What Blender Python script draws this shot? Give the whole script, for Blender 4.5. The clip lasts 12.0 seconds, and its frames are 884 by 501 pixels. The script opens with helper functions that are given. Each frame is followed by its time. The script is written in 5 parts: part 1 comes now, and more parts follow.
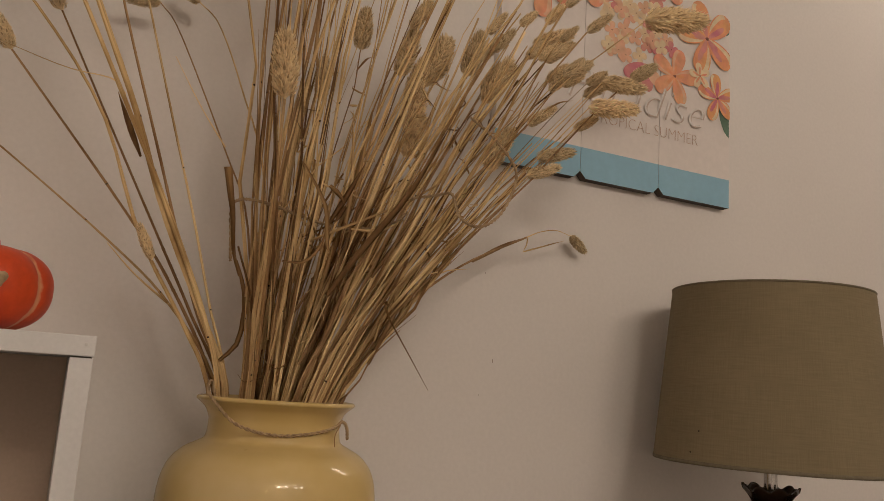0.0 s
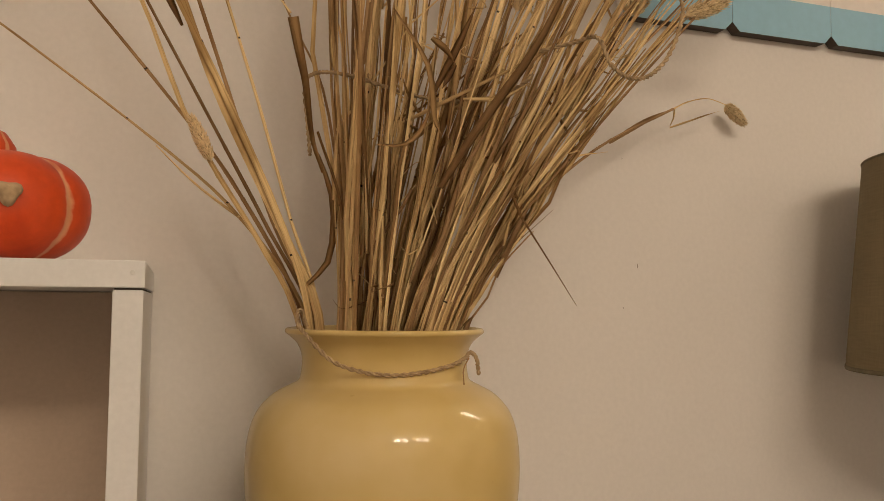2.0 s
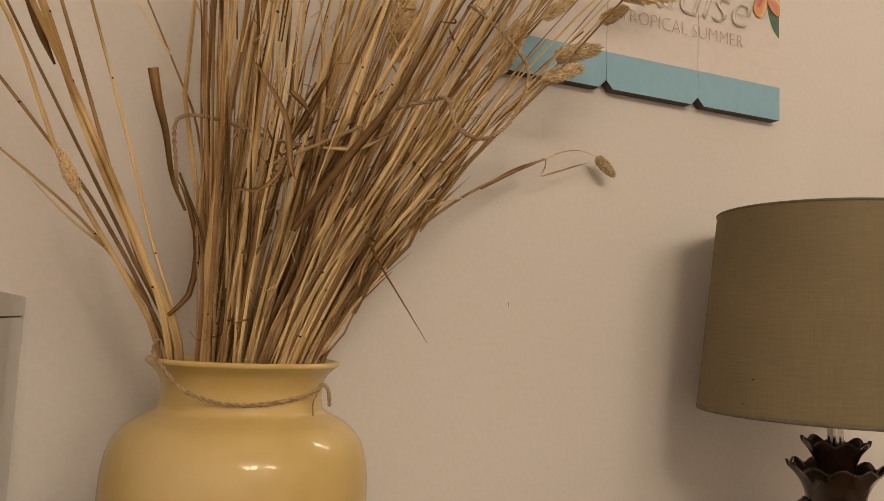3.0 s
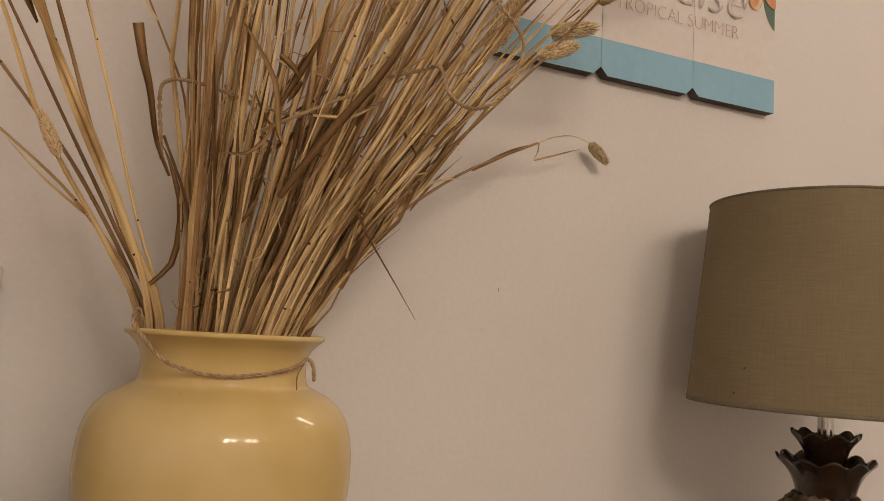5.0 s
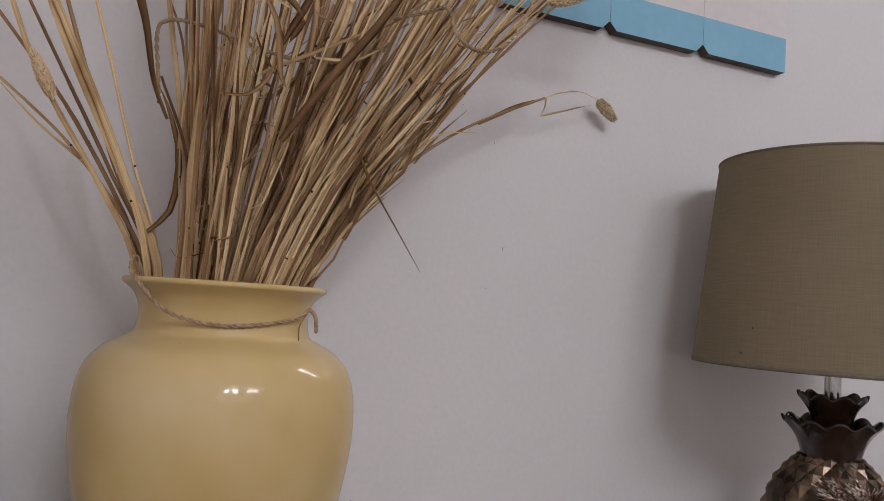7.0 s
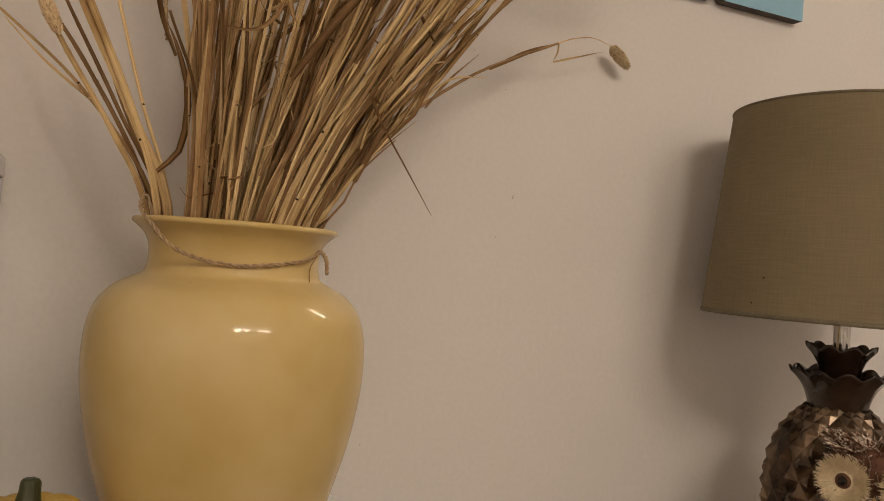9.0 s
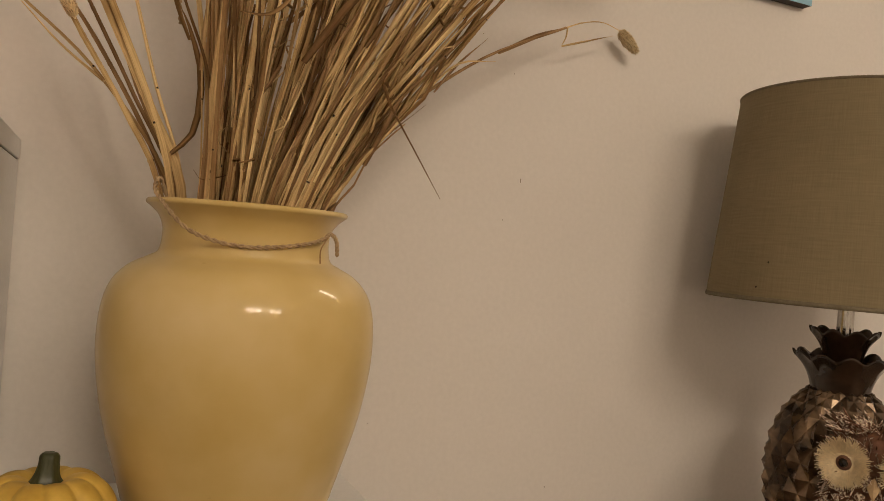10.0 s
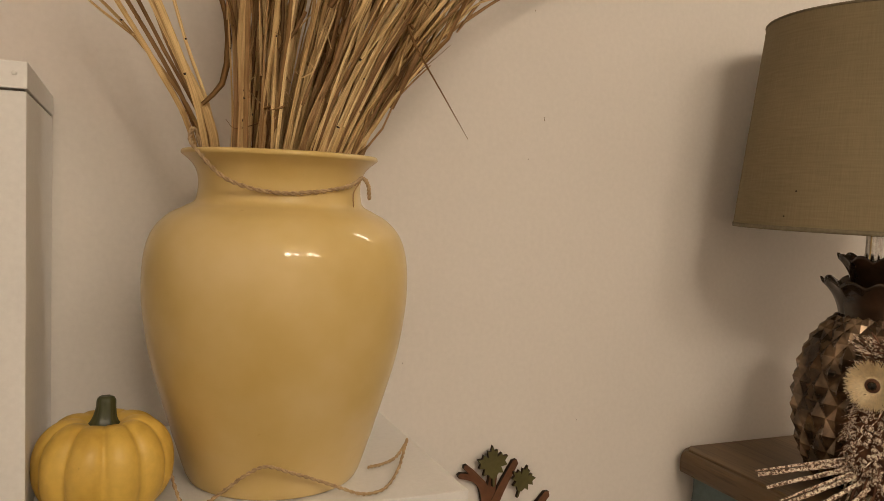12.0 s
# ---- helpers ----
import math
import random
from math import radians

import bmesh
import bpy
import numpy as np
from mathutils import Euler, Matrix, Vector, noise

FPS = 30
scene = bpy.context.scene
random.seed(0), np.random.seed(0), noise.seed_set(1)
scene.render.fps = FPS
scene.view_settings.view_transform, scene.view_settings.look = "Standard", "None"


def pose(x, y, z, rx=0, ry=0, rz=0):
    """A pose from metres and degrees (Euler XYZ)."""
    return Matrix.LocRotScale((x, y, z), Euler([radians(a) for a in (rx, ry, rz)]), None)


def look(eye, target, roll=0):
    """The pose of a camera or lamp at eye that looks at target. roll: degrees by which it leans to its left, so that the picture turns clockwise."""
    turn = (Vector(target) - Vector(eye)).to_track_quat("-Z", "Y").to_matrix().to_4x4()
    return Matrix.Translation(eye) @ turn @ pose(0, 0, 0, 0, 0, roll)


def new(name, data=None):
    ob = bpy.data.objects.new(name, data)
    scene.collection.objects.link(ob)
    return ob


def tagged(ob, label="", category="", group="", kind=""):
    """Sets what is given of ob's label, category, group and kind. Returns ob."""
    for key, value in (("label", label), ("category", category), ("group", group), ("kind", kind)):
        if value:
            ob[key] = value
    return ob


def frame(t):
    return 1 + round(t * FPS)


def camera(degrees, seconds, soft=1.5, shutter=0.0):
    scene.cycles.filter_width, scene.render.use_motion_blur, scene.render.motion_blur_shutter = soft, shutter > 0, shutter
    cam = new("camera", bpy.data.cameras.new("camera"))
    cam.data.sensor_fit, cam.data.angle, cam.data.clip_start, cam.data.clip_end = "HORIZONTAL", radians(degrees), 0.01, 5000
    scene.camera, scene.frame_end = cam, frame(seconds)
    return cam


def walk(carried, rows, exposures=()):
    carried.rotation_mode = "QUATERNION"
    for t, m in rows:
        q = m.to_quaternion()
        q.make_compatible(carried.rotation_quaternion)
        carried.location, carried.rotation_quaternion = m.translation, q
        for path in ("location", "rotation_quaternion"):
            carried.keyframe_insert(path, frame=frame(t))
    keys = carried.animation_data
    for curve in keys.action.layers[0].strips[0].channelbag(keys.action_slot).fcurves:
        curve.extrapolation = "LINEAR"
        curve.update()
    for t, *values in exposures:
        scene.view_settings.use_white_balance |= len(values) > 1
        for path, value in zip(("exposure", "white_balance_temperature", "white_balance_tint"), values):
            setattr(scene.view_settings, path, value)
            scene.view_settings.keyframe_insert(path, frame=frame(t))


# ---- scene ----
cam = camera(58.5, 12.0, soft=0.6)
PATH = [
    (0, (-0.027, 0.304, 1.011), (0.802, 2.092, 1.353), 3.9),
    (0.3, (-0.0042, 0.3162, 1.0296), (0.8257, 2.1045, 1.3658), 4.11),
    (0.5, (0.010, 0.333, 1.035), (0.832, 2.129, 1.351), 4.2),
    (0.7, (0.0408, 0.3548, 1.0532), (0.8321, 2.1739, 1.3071), 3.58),
    (1, (0.064, 0.415, 1.044), (0.808, 2.260, 1.243), 3.5),
    (1.3, (0.0500, 0.4558, 1.0434), (0.7014, 2.3362, 1.2419), 3.51),
    (1.5, (0.048, 0.493, 1.044), (0.696, 2.376, 1.230), 3.5),
    (1.8, (0.0438, 0.5165, 1.0180), (0.6956, 2.4028, 1.1486), 1.47),
    (2, (0.019, 0.523, 1.008), (0.661, 2.412, 1.142), 0.4),
    (2.3, (0.0334, 0.5084, 1.0124), (0.6767, 2.3974, 1.1453), 0.78),
    (2.5, (0.048, 0.515, 1.003), (0.722, 2.392, 1.147), 1.2),
    (2.8, (0.0775, 0.4738, 1.0166), (0.8479, 2.3114, 1.1891), 1.84),
    (3, (0.068, 0.451, 1.023), (0.860, 2.277, 1.216), 2.3),
    (3.2, (0.049, 0.459, 1.018), (0.866, 2.270, 1.245), 1.4),
    (5, (0.076, 0.468, 0.996), (0.892, 2.282, 1.204), 3.3),
    (5.5, (0.081, 0.476, 0.994), (0.903, 2.289, 1.189), 3.4),
    (6, (0.080, 0.479, 0.990), (0.907, 2.291, 1.170), 3.4),
    (6.5, (0.083, 0.483, 0.983), (0.912, 2.296, 1.144), 3.5),
    (7, (0.080, 0.489, 0.977), (0.905, 2.306, 1.118), 3.7),
    (7.5, (0.083, 0.499, 0.967), (0.907, 2.318, 1.063), 3.7),
    (9.5, (0.075, 0.493, 0.962), (0.892, 2.318, 0.993), 4.3),
    (10, (0.072, 0.487, 0.962), (0.882, 2.315, 0.955), 4.5),
    (10.2, (0.0714, 0.4911, 0.9587), (0.8943, 2.3125, 0.8840), 4.06),
    (10.5, (0.070, 0.497, 0.950), (0.879, 2.306, 0.677), 3.9),
    (10.8, (0.0649, 0.5021, 0.9489), (0.8820, 2.2965, 0.6136), 3.18),
    (11, (0.067, 0.499, 0.953), (0.866, 2.301, 0.614), 3.9),
    (11.5, (0.066, 0.491, 0.961), (0.860, 2.311, 0.725), 3.2),
    (12, (0.058, 0.479, 0.956), (0.827, 2.320, 0.810), 2.4),
]
walk(cam, [(t, look(eye, target, roll)) for t, eye, target, roll in PATH],
     exposures=[(0, -0.52, 5900, 9.5), (0.5, -0.53, 5950, 9.5), (1.0, -0.17, 5950, 4.5), (1.5, -0.04, 5950, 4.5), (2.0, -0.04, 6350, 6.5), (3.2, -0.05, 6250, 7.5),
                (5.0, -0.06, 5950, 10), (5.5, -0.06, 5850, 9.5), (6.0, -0.08, 5250, 8.5), (6.5, -0.08, 4800, 8.5), (7.0, -0.06, 4600, 10), (7.5, -0.06, 4700, 10.5),
                (9.5, -0.12, 6250, 6.5), (10.5, -0.07, 6400, 7), (11.0, 0.0, 6450, 7), (12, 0.09, 6300, 5.5)])

# ---- light: ceiling spot bar behind the walker, a slim ceiling tube ----
world = bpy.data.worlds.new("world")
scene.world = world
world.use_nodes = True
world.node_tree.nodes["Background"].inputs[0].default_value = (0.5, 0.45, 0.4, 1)
world.node_tree.nodes["Background"].inputs[1].default_value = 0.02
WARM = (1.0, 0.80, 0.60)
SPOT = (0.66, -1.35, 2.28)


def lamp(name, loc, power, radius, color):
    data = bpy.data.lights.new(name, "POINT")
    data.energy, data.shadow_soft_size, data.color = power, radius, color
    ob = new(name, data)
    ob.location = loc
    return ob


for k in range(4):
    lamp("spot_glow", (SPOT[0] + (-0.60, -0.28, 0.26, 0.56)[k], SPOT[1], SPOT[2] - 0.03), (28.0, 22.0, 16.5, 14.5)[k], 0.13, WARM)
tube = bpy.data.lights.new("tube_glow", "AREA")
tube.shape, tube.size, tube.size_y, tube.energy, tube.color = "RECTANGLE", 1.05, 0.16, 10.0, WARM
tube_ob = new("tube_glow", tube)
tube_ob.location = (2.08, 1.27, 2.40)


# ---- materials ----
def shader(name, color, rough=0.6, metal=0.0, coat=0.0, spec=0.5):
    m = bpy.data.materials.new(name)
    m.use_nodes = True
    b = m.node_tree.nodes["Principled BSDF"]
    b.inputs["Base Color"].default_value = (*color, 1)
    b.inputs["Roughness"].default_value = rough
    b.inputs["Metallic"].default_value = metal
    b.inputs["Coat Weight"].default_value = coat
    b.inputs["Specular IOR Level"].default_value = spec
    return m, m.node_tree.nodes, m.node_tree.links, b


def noise_node(N, L, scale, detail=4.0, stretch=(1, 1, 1), space="Object"):
    co = N.new("ShaderNodeTexCoord")
    mp = N.new("ShaderNodeMapping")
    mp.inputs["Scale"].default_value = stretch
    L.new(co.outputs[space], mp.inputs["Vector"])
    n = N.new("ShaderNodeTexNoise")
    n.inputs["Scale"].default_value = scale
    n.inputs["Detail"].default_value = detail
    L.new(mp.outputs["Vector"], n.inputs["Vector"])
    return n


def ramp_node(N, L, source, stops):
    r = N.new("ShaderNodeValToRGB")
    e = r.color_ramp.elements
    while len(e) < len(stops):
        e.new(0.5)
    for q, (p, c) in zip(e, stops):
        q.position, q.color = p, (*c, 1)
    L.new(source, r.inputs["Fac"])
    return r


def mix_node(N, L, a, b, fac, kind="MIX"):
    m = N.new("ShaderNodeMix")
    m.data_type, m.blend_type = "RGBA", kind
    for sock, v in ((m.inputs[0], fac), (m.inputs[6], a), (m.inputs[7], b)):
        if isinstance(v, bpy.types.NodeSocket):
            L.new(v, sock)
        elif isinstance(v, (int, float)):
            sock.default_value = v
        else:
            sock.default_value = (*v, 1)
    return m.outputs[2]


def bump(N, L, b, height, strength, distance):
    k = N.new("ShaderNodeBump")
    k.inputs["Strength"].default_value = strength
    k.inputs["Distance"].default_value = distance
    L.new(height, k.inputs["Height"])
    L.new(k.outputs["Normal"], b.inputs["Normal"])
    return k


def mottled(name, light, dark, scale, rough=0.6, fine=60.0, relief=0.15, dist=0.001, stretch=(1, 1, 1), coat=0.0, spec=0.5, metal=0.0, rand=0.0, grain=0.16, hulls=False):
    """A surface with two scales of variation and a fine relief."""
    m, N, L, b = shader(name, light, rough, metal, coat, spec)
    big = noise_node(N, L, scale, 3, stretch)
    small = noise_node(N, L, fine, 5, stretch)
    c = ramp_node(N, L, big.outputs["Fac"], [(0.3, dark), (0.7, light)]).outputs["Color"]
    g = ramp_node(N, L, small.outputs["Fac"], [(0.3, (1 - grain,) * 3), (0.7, (1 + grain / 2,) * 3)]).outputs["Color"]
    c = mix_node(N, L, c, g, 1.0, "MULTIPLY")
    if hulls:
        geo = N.new("ShaderNodeNewGeometry")
        tone = ramp_node(N, L, geo.outputs["Random Per Island"], [(0.0, (0.58, 0.52, 0.45)), (0.3, (0.94, 0.92, 0.88)), (1.0, (1.10, 1.10, 1.08))])
        c = mix_node(N, L, c, tone.outputs["Color"], 1.0, "MULTIPLY")
    if rand:
        info = N.new("ShaderNodeObjectInfo")
        h = N.new("ShaderNodeHueSaturation")
        mr = N.new("ShaderNodeMapRange")
        mr.inputs[3].default_value, mr.inputs[4].default_value = 1 - rand, 1 + rand
        L.new(info.outputs["Random"], mr.inputs[0])
        L.new(mr.outputs[0], h.inputs["Value"])
        L.new(c, h.inputs["Color"])
        c = h.outputs["Color"]
    L.new(c, b.inputs["Base Color"])
    bump(N, L, b, small.outputs["Fac"], relief, dist)
    return m


PAINT = mottled("wall_paint", (0.80, 0.765, 0.735), (0.765, 0.725, 0.69), 1.8, 0.75, 160.0, 0.02, 0.0004, spec=0.3, grain=0.03)
CEIL = mottled("ceiling_paint", (0.80, 0.79, 0.77), (0.77, 0.76, 0.74), 2.0, 0.85, 120.0, 0.1, 0.0006)
# unseen floor: dark colour chosen to keep light from bouncing up
CARPET = mottled("carpet", (0.17, 0.13, 0.10), (0.12, 0.095, 0.07), 6.0, 0.95, 300.0, 0.6, 0.003)
LAMINATE = mottled("white_laminate", (0.745, 0.735, 0.73), (0.715, 0.705, 0.695), 3.0, 0.42, 240.0, 0.03, 0.0003, (1, 1, 1), spec=0.45, grain=0.04)
HARDBOARD = mottled("hardboard_back", (0.56, 0.44, 0.345), (0.51, 0.395, 0.305), 5.0, 0.6, 200.0, 0.03, 0.0003, grain=0.05)
SEAM = mottled("seam_shadow", (0.10, 0.08, 0.07), (0.07, 0.06, 0.05), 9.0, 0.8)
CHIP = mottled("paint_chip", (0.30, 0.24, 0.19), (0.22, 0.17, 0.13), 60.0, 0.8)
SCREW = mottled("cap_plastic", (0.72, 0.71, 0.69), (0.66, 0.65, 0.63), 30.0, 0.45)
STEM_GREEN = mottled("pumpkin_stem", (0.080, 0.085, 0.035), (0.022, 0.026, 0.011), 90.0, 0.38, 200.0, 0.5, 0.001, (1, 1, 0.25))
CHROME = mottled("brushed_chrome", (0.62, 0.60, 0.57), (0.5, 0.48, 0.46), 40.0, 0.16, 200.0, 0.02, 0.0002, metal=1.0)
BROWN_WOOD = mottled("brown_plywood", (0.155, 0.062, 0.026), (0.115, 0.045, 0.018), 14.0, 0.65, 120.0, 0.1, 0.0005)
DARK_EDGE = mottled("burnt_edge", (0.035, 0.016, 0.008), (0.02, 0.01, 0.005), 40.0, 0.8)
OLIVE = mottled("olive_leaf_paint", (0.12, 0.105, 0.032), (0.085, 0.075, 0.022), 30.0, 0.65, 160.0, 0.1, 0.0004)
YELLOW = mottled("yellow_leaf_paint", (0.66, 0.43, 0.03), (0.5, 0.32, 0.03), 30.0, 0.6, 160.0, 0.1, 0.0004)
ORANGE_FELT = mottled("orange_paint", (0.82, 0.25, 0.03), (0.72, 0.19, 0.02), 40.0, 0.7, 300.0, 0.2, 0.0004)
RED_FELT = mottled("red_paint", (0.66, 0.075, 0.02), (0.55, 0.05, 0.015), 40.0, 0.7, 300.0, 0.2, 0.0004)
BLUE_PAINT = mottled("duck_egg_paint", (0.125, 0.172, 0.175), (0.10, 0.142, 0.148), 8.0, 0.5, 120.0, 0.12, 0.0006)
STRAW_NODE = mottled("straw_node", (0.060, 0.032, 0.015), (0.03, 0.016, 0.008), 80.0, 0.8)
HEADS = mottled("seed_head", (0.94, 0.80, 0.54), (0.82, 0.65, 0.40), 60.0, 0.85, 300.0, 0.4, 0.0006, rand=0.16, hulls=True)
JUTE = mottled("jute_twine", (0.54, 0.39, 0.22), (0.32, 0.215, 0.115), 120.0, 0.85, 500.0, 0.7, 0.0006)
INK = mottled("tan_ink", (0.58, 0.40, 0.30), (0.52, 0.35, 0.26), 60.0, 0.7)
SCRIPT_WHITE = mottled("script_white", (0.82, 0.79, 0.76), (0.78, 0.74, 0.71), 60.0, 0.6)
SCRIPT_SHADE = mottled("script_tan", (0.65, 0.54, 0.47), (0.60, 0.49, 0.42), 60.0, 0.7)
SIGN_WHITE = mottled("sign_print", (0.80, 0.745, 0.71), (0.785, 0.725, 0.69), 5.0, 0.5, 90.0, 0.05, 0.0003, grain=0.04)
SIGN_BLUE = mottled("sign_blue_print", (0.31, 0.545, 0.70), (0.29, 0.52, 0.68), 12.0, 0.5, 90.0, 0.05, 0.0003, grain=0.04)
SIGN_SHADE_EDGE = mottled("sign_shade_edge", (0.10, 0.075, 0.06), (0.06, 0.045, 0.035), 30.0, 0.7)
PETAL_A = mottled("coral_petal_print", (0.80, 0.30, 0.20), (0.82, 0.44, 0.22), 24.0, 0.55)
PETAL_B = mottled("amber_petal_print", (0.82, 0.42, 0.15), (0.80, 0.30, 0.18), 22.0, 0.55)
PETAL_C = mottled("peach_petal_print", (0.80, 0.55, 0.34), (0.77, 0.40, 0.27), 32.0, 0.55)
PETAL_D = mottled("cream_petal_print", (0.82, 0.70, 0.46), (0.80, 0.58, 0.36), 32.0, 0.55)
PETAL_E = mottled("magenta_petal_print", (0.62, 0.17, 0.24), (0.72, 0.36, 0.25), 26.0, 0.55)
PRINT_DARK = mottled("dark_print", (0.26, 0.09, 0.06), (0.2, 0.07, 0.05), 40.0, 0.6)
PRINT_GREEN = mottled("green_leaf_print", (0.10, 0.17, 0.12), (0.15, 0.25, 0.18), 26.0, 0.55)
OWL_BARK = mottled("owl_bark", (0.20, 0.085, 0.042), (0.07, 0.030, 0.017), 60.0, 0.75, 260.0, 0.7, 0.001)
OWL_CREAM = mottled("owl_cream_bristle", (0.86, 0.74, 0.50), (0.78, 0.63, 0.40), 60.0, 0.85, 300.0, 0.4, 0.0006)
OWL_BLACK = mottled("owl_black", (0.02, 0.015, 0.012), (0.012, 0.01, 0.008), 60.0, 0.2)
OWL_ROPE = mottled("owl_raffia", (0.55, 0.40, 0.24), (0.42, 0.29, 0.16), 90.0, 0.85, 260.0, 0.5, 0.001)
STEEL = mottled("white_enamel", (0.75, 0.74, 0.72), (0.7, 0.69, 0.67), 20.0, 0.4)


def make_frost(name, low, high):
    """Red-brown bark under a broken crust of glittering frost."""
    m, N, L, b = shader(name, (0.6, 0.5, 0.4), 0.42, spec=0.7)
    patch = noise_node(N, L, 330.0, 5)
    grit = noise_node(N, L, 900.0, 3)
    add = N.new("ShaderNodeMath")
    add.operation = "MULTIPLY_ADD"
    add.inputs[1].default_value = 0.45
    L.new(grit.outputs["Fac"], add.inputs[0])
    L.new(patch.outputs["Fac"], add.inputs[2])
    c = ramp_node(N, L, add.outputs[0], [(low, (0.085, 0.036, 0.016)), (low + 0.05, (0.26, 0.135, 0.07)), (high, (0.90, 0.80, 0.68))])
    L.new(c.outputs["Color"], b.inputs["Base Color"])
    bump(N, L, b, add.outputs[0], 0.8, 0.0012)
    return m


OWL_GLITTER = make_frost("frosted_bark", 0.62, 0.80)


def thin(m, colour, share):
    """Lets some light through: dry leaves and hulls are thin."""
    N, L = m.node_tree.nodes, m.node_tree.links
    t = N.new("ShaderNodeBsdfTranslucent")
    mx = N.new("ShaderNodeMixShader")
    mx.inputs[0].default_value = share
    L.new(colour, t.inputs["Color"])
    L.new(N["Principled BSDF"].outputs[0], mx.inputs[1])
    L.new(t.outputs[0], mx.inputs[2])
    L.new(mx.outputs[0], N["Material Output"].inputs[0])
    return m


def make_straw(name, tones):
    """Dry stalk: a tone of its own, fine lengthwise fibres, weathered stretches."""
    m, N, L, b = shader(name, (0.45, 0.33, 0.18), 0.72, spec=0.2)
    info = N.new("ShaderNodeObjectInfo")
    tone = ramp_node(N, L, info.outputs["Random"], tones)
    streak = noise_node(N, L, 1.0, 4, (20.0, 3.0, 1), "UV")
    long = noise_node(N, L, 16.0, 4, (1, 1, 0.6))
    s = ramp_node(N, L, streak.outputs["Fac"], [(0.32, (0.66, 0.57, 0.48)), (0.50, (1.05, 1.05, 1.05))])
    g = ramp_node(N, L, long.outputs["Fac"], [(0.36, (0.58, 0.50, 0.41)), (0.54, (1.06, 1.06, 1.06))])
    c = mix_node(N, L, tone.outputs["Color"], s.outputs["Color"], 1.0, "MULTIPLY")
    c = mix_node(N, L, c, g.outputs["Color"], 1.0, "MULTIPLY")
    L.new(c, b.inputs["Base Color"])
    bump(N, L, b, streak.outputs["Fac"], 0.6, 0.0006)
    return thin(m, c, 0.10)


STRAW = make_straw("dry_straw", [(0.0, (0.20, 0.115, 0.052)), (0.17, (0.41, 0.258, 0.125)), (0.38, (0.62, 0.44, 0.212)), (0.64, (0.78, 0.58, 0.295)), (0.86, (0.89, 0.70, 0.385)), (0.94, (0.67, 0.465, 0.235)), (1.0, (0.38, 0.24, 0.12))])
DARK_STRAW = make_straw("dark_straw", [(0.0, (0.17, 0.092, 0.036)), (0.5, (0.30, 0.175, 0.072)), (1.0, (0.44, 0.28, 0.12))])
thin(HEADS, HEADS.node_tree.nodes["Principled BSDF"].inputs["Base Color"].links[0].from_socket, 0.28)


def make_glaze():
    m, N, L, b = shader("yellow_glaze", (0.70, 0.47, 0.15), 0.42, coat=0.55, spec=0.25)
    b.inputs["Coat Roughness"].default_value = 0.035
    big = noise_node(N, L, 9.0, 4)
    fine = noise_node(N, L, 90.0, 3)
    c = ramp_node(N, L, big.outputs["Fac"], [(0.30, (0.555, 0.395, 0.128)), (0.5, (0.622, 0.462, 0.186)), (0.70, (0.68, 0.524, 0.258))]).outputs["Color"]
    speck = ramp_node(N, L, fine.outputs["Fac"], [(0.16, (0.80, 0.74, 0.64)), (0.26, (1, 1, 1))]).outputs["Color"]
    L.new(mix_node(N, L, c, speck, 1.0, "MULTIPLY"), b.inputs["Base Color"])
    bump(N, L, b, big.outputs["Fac"], 0.05, 0.002)
    return m


GLAZE = make_glaze()


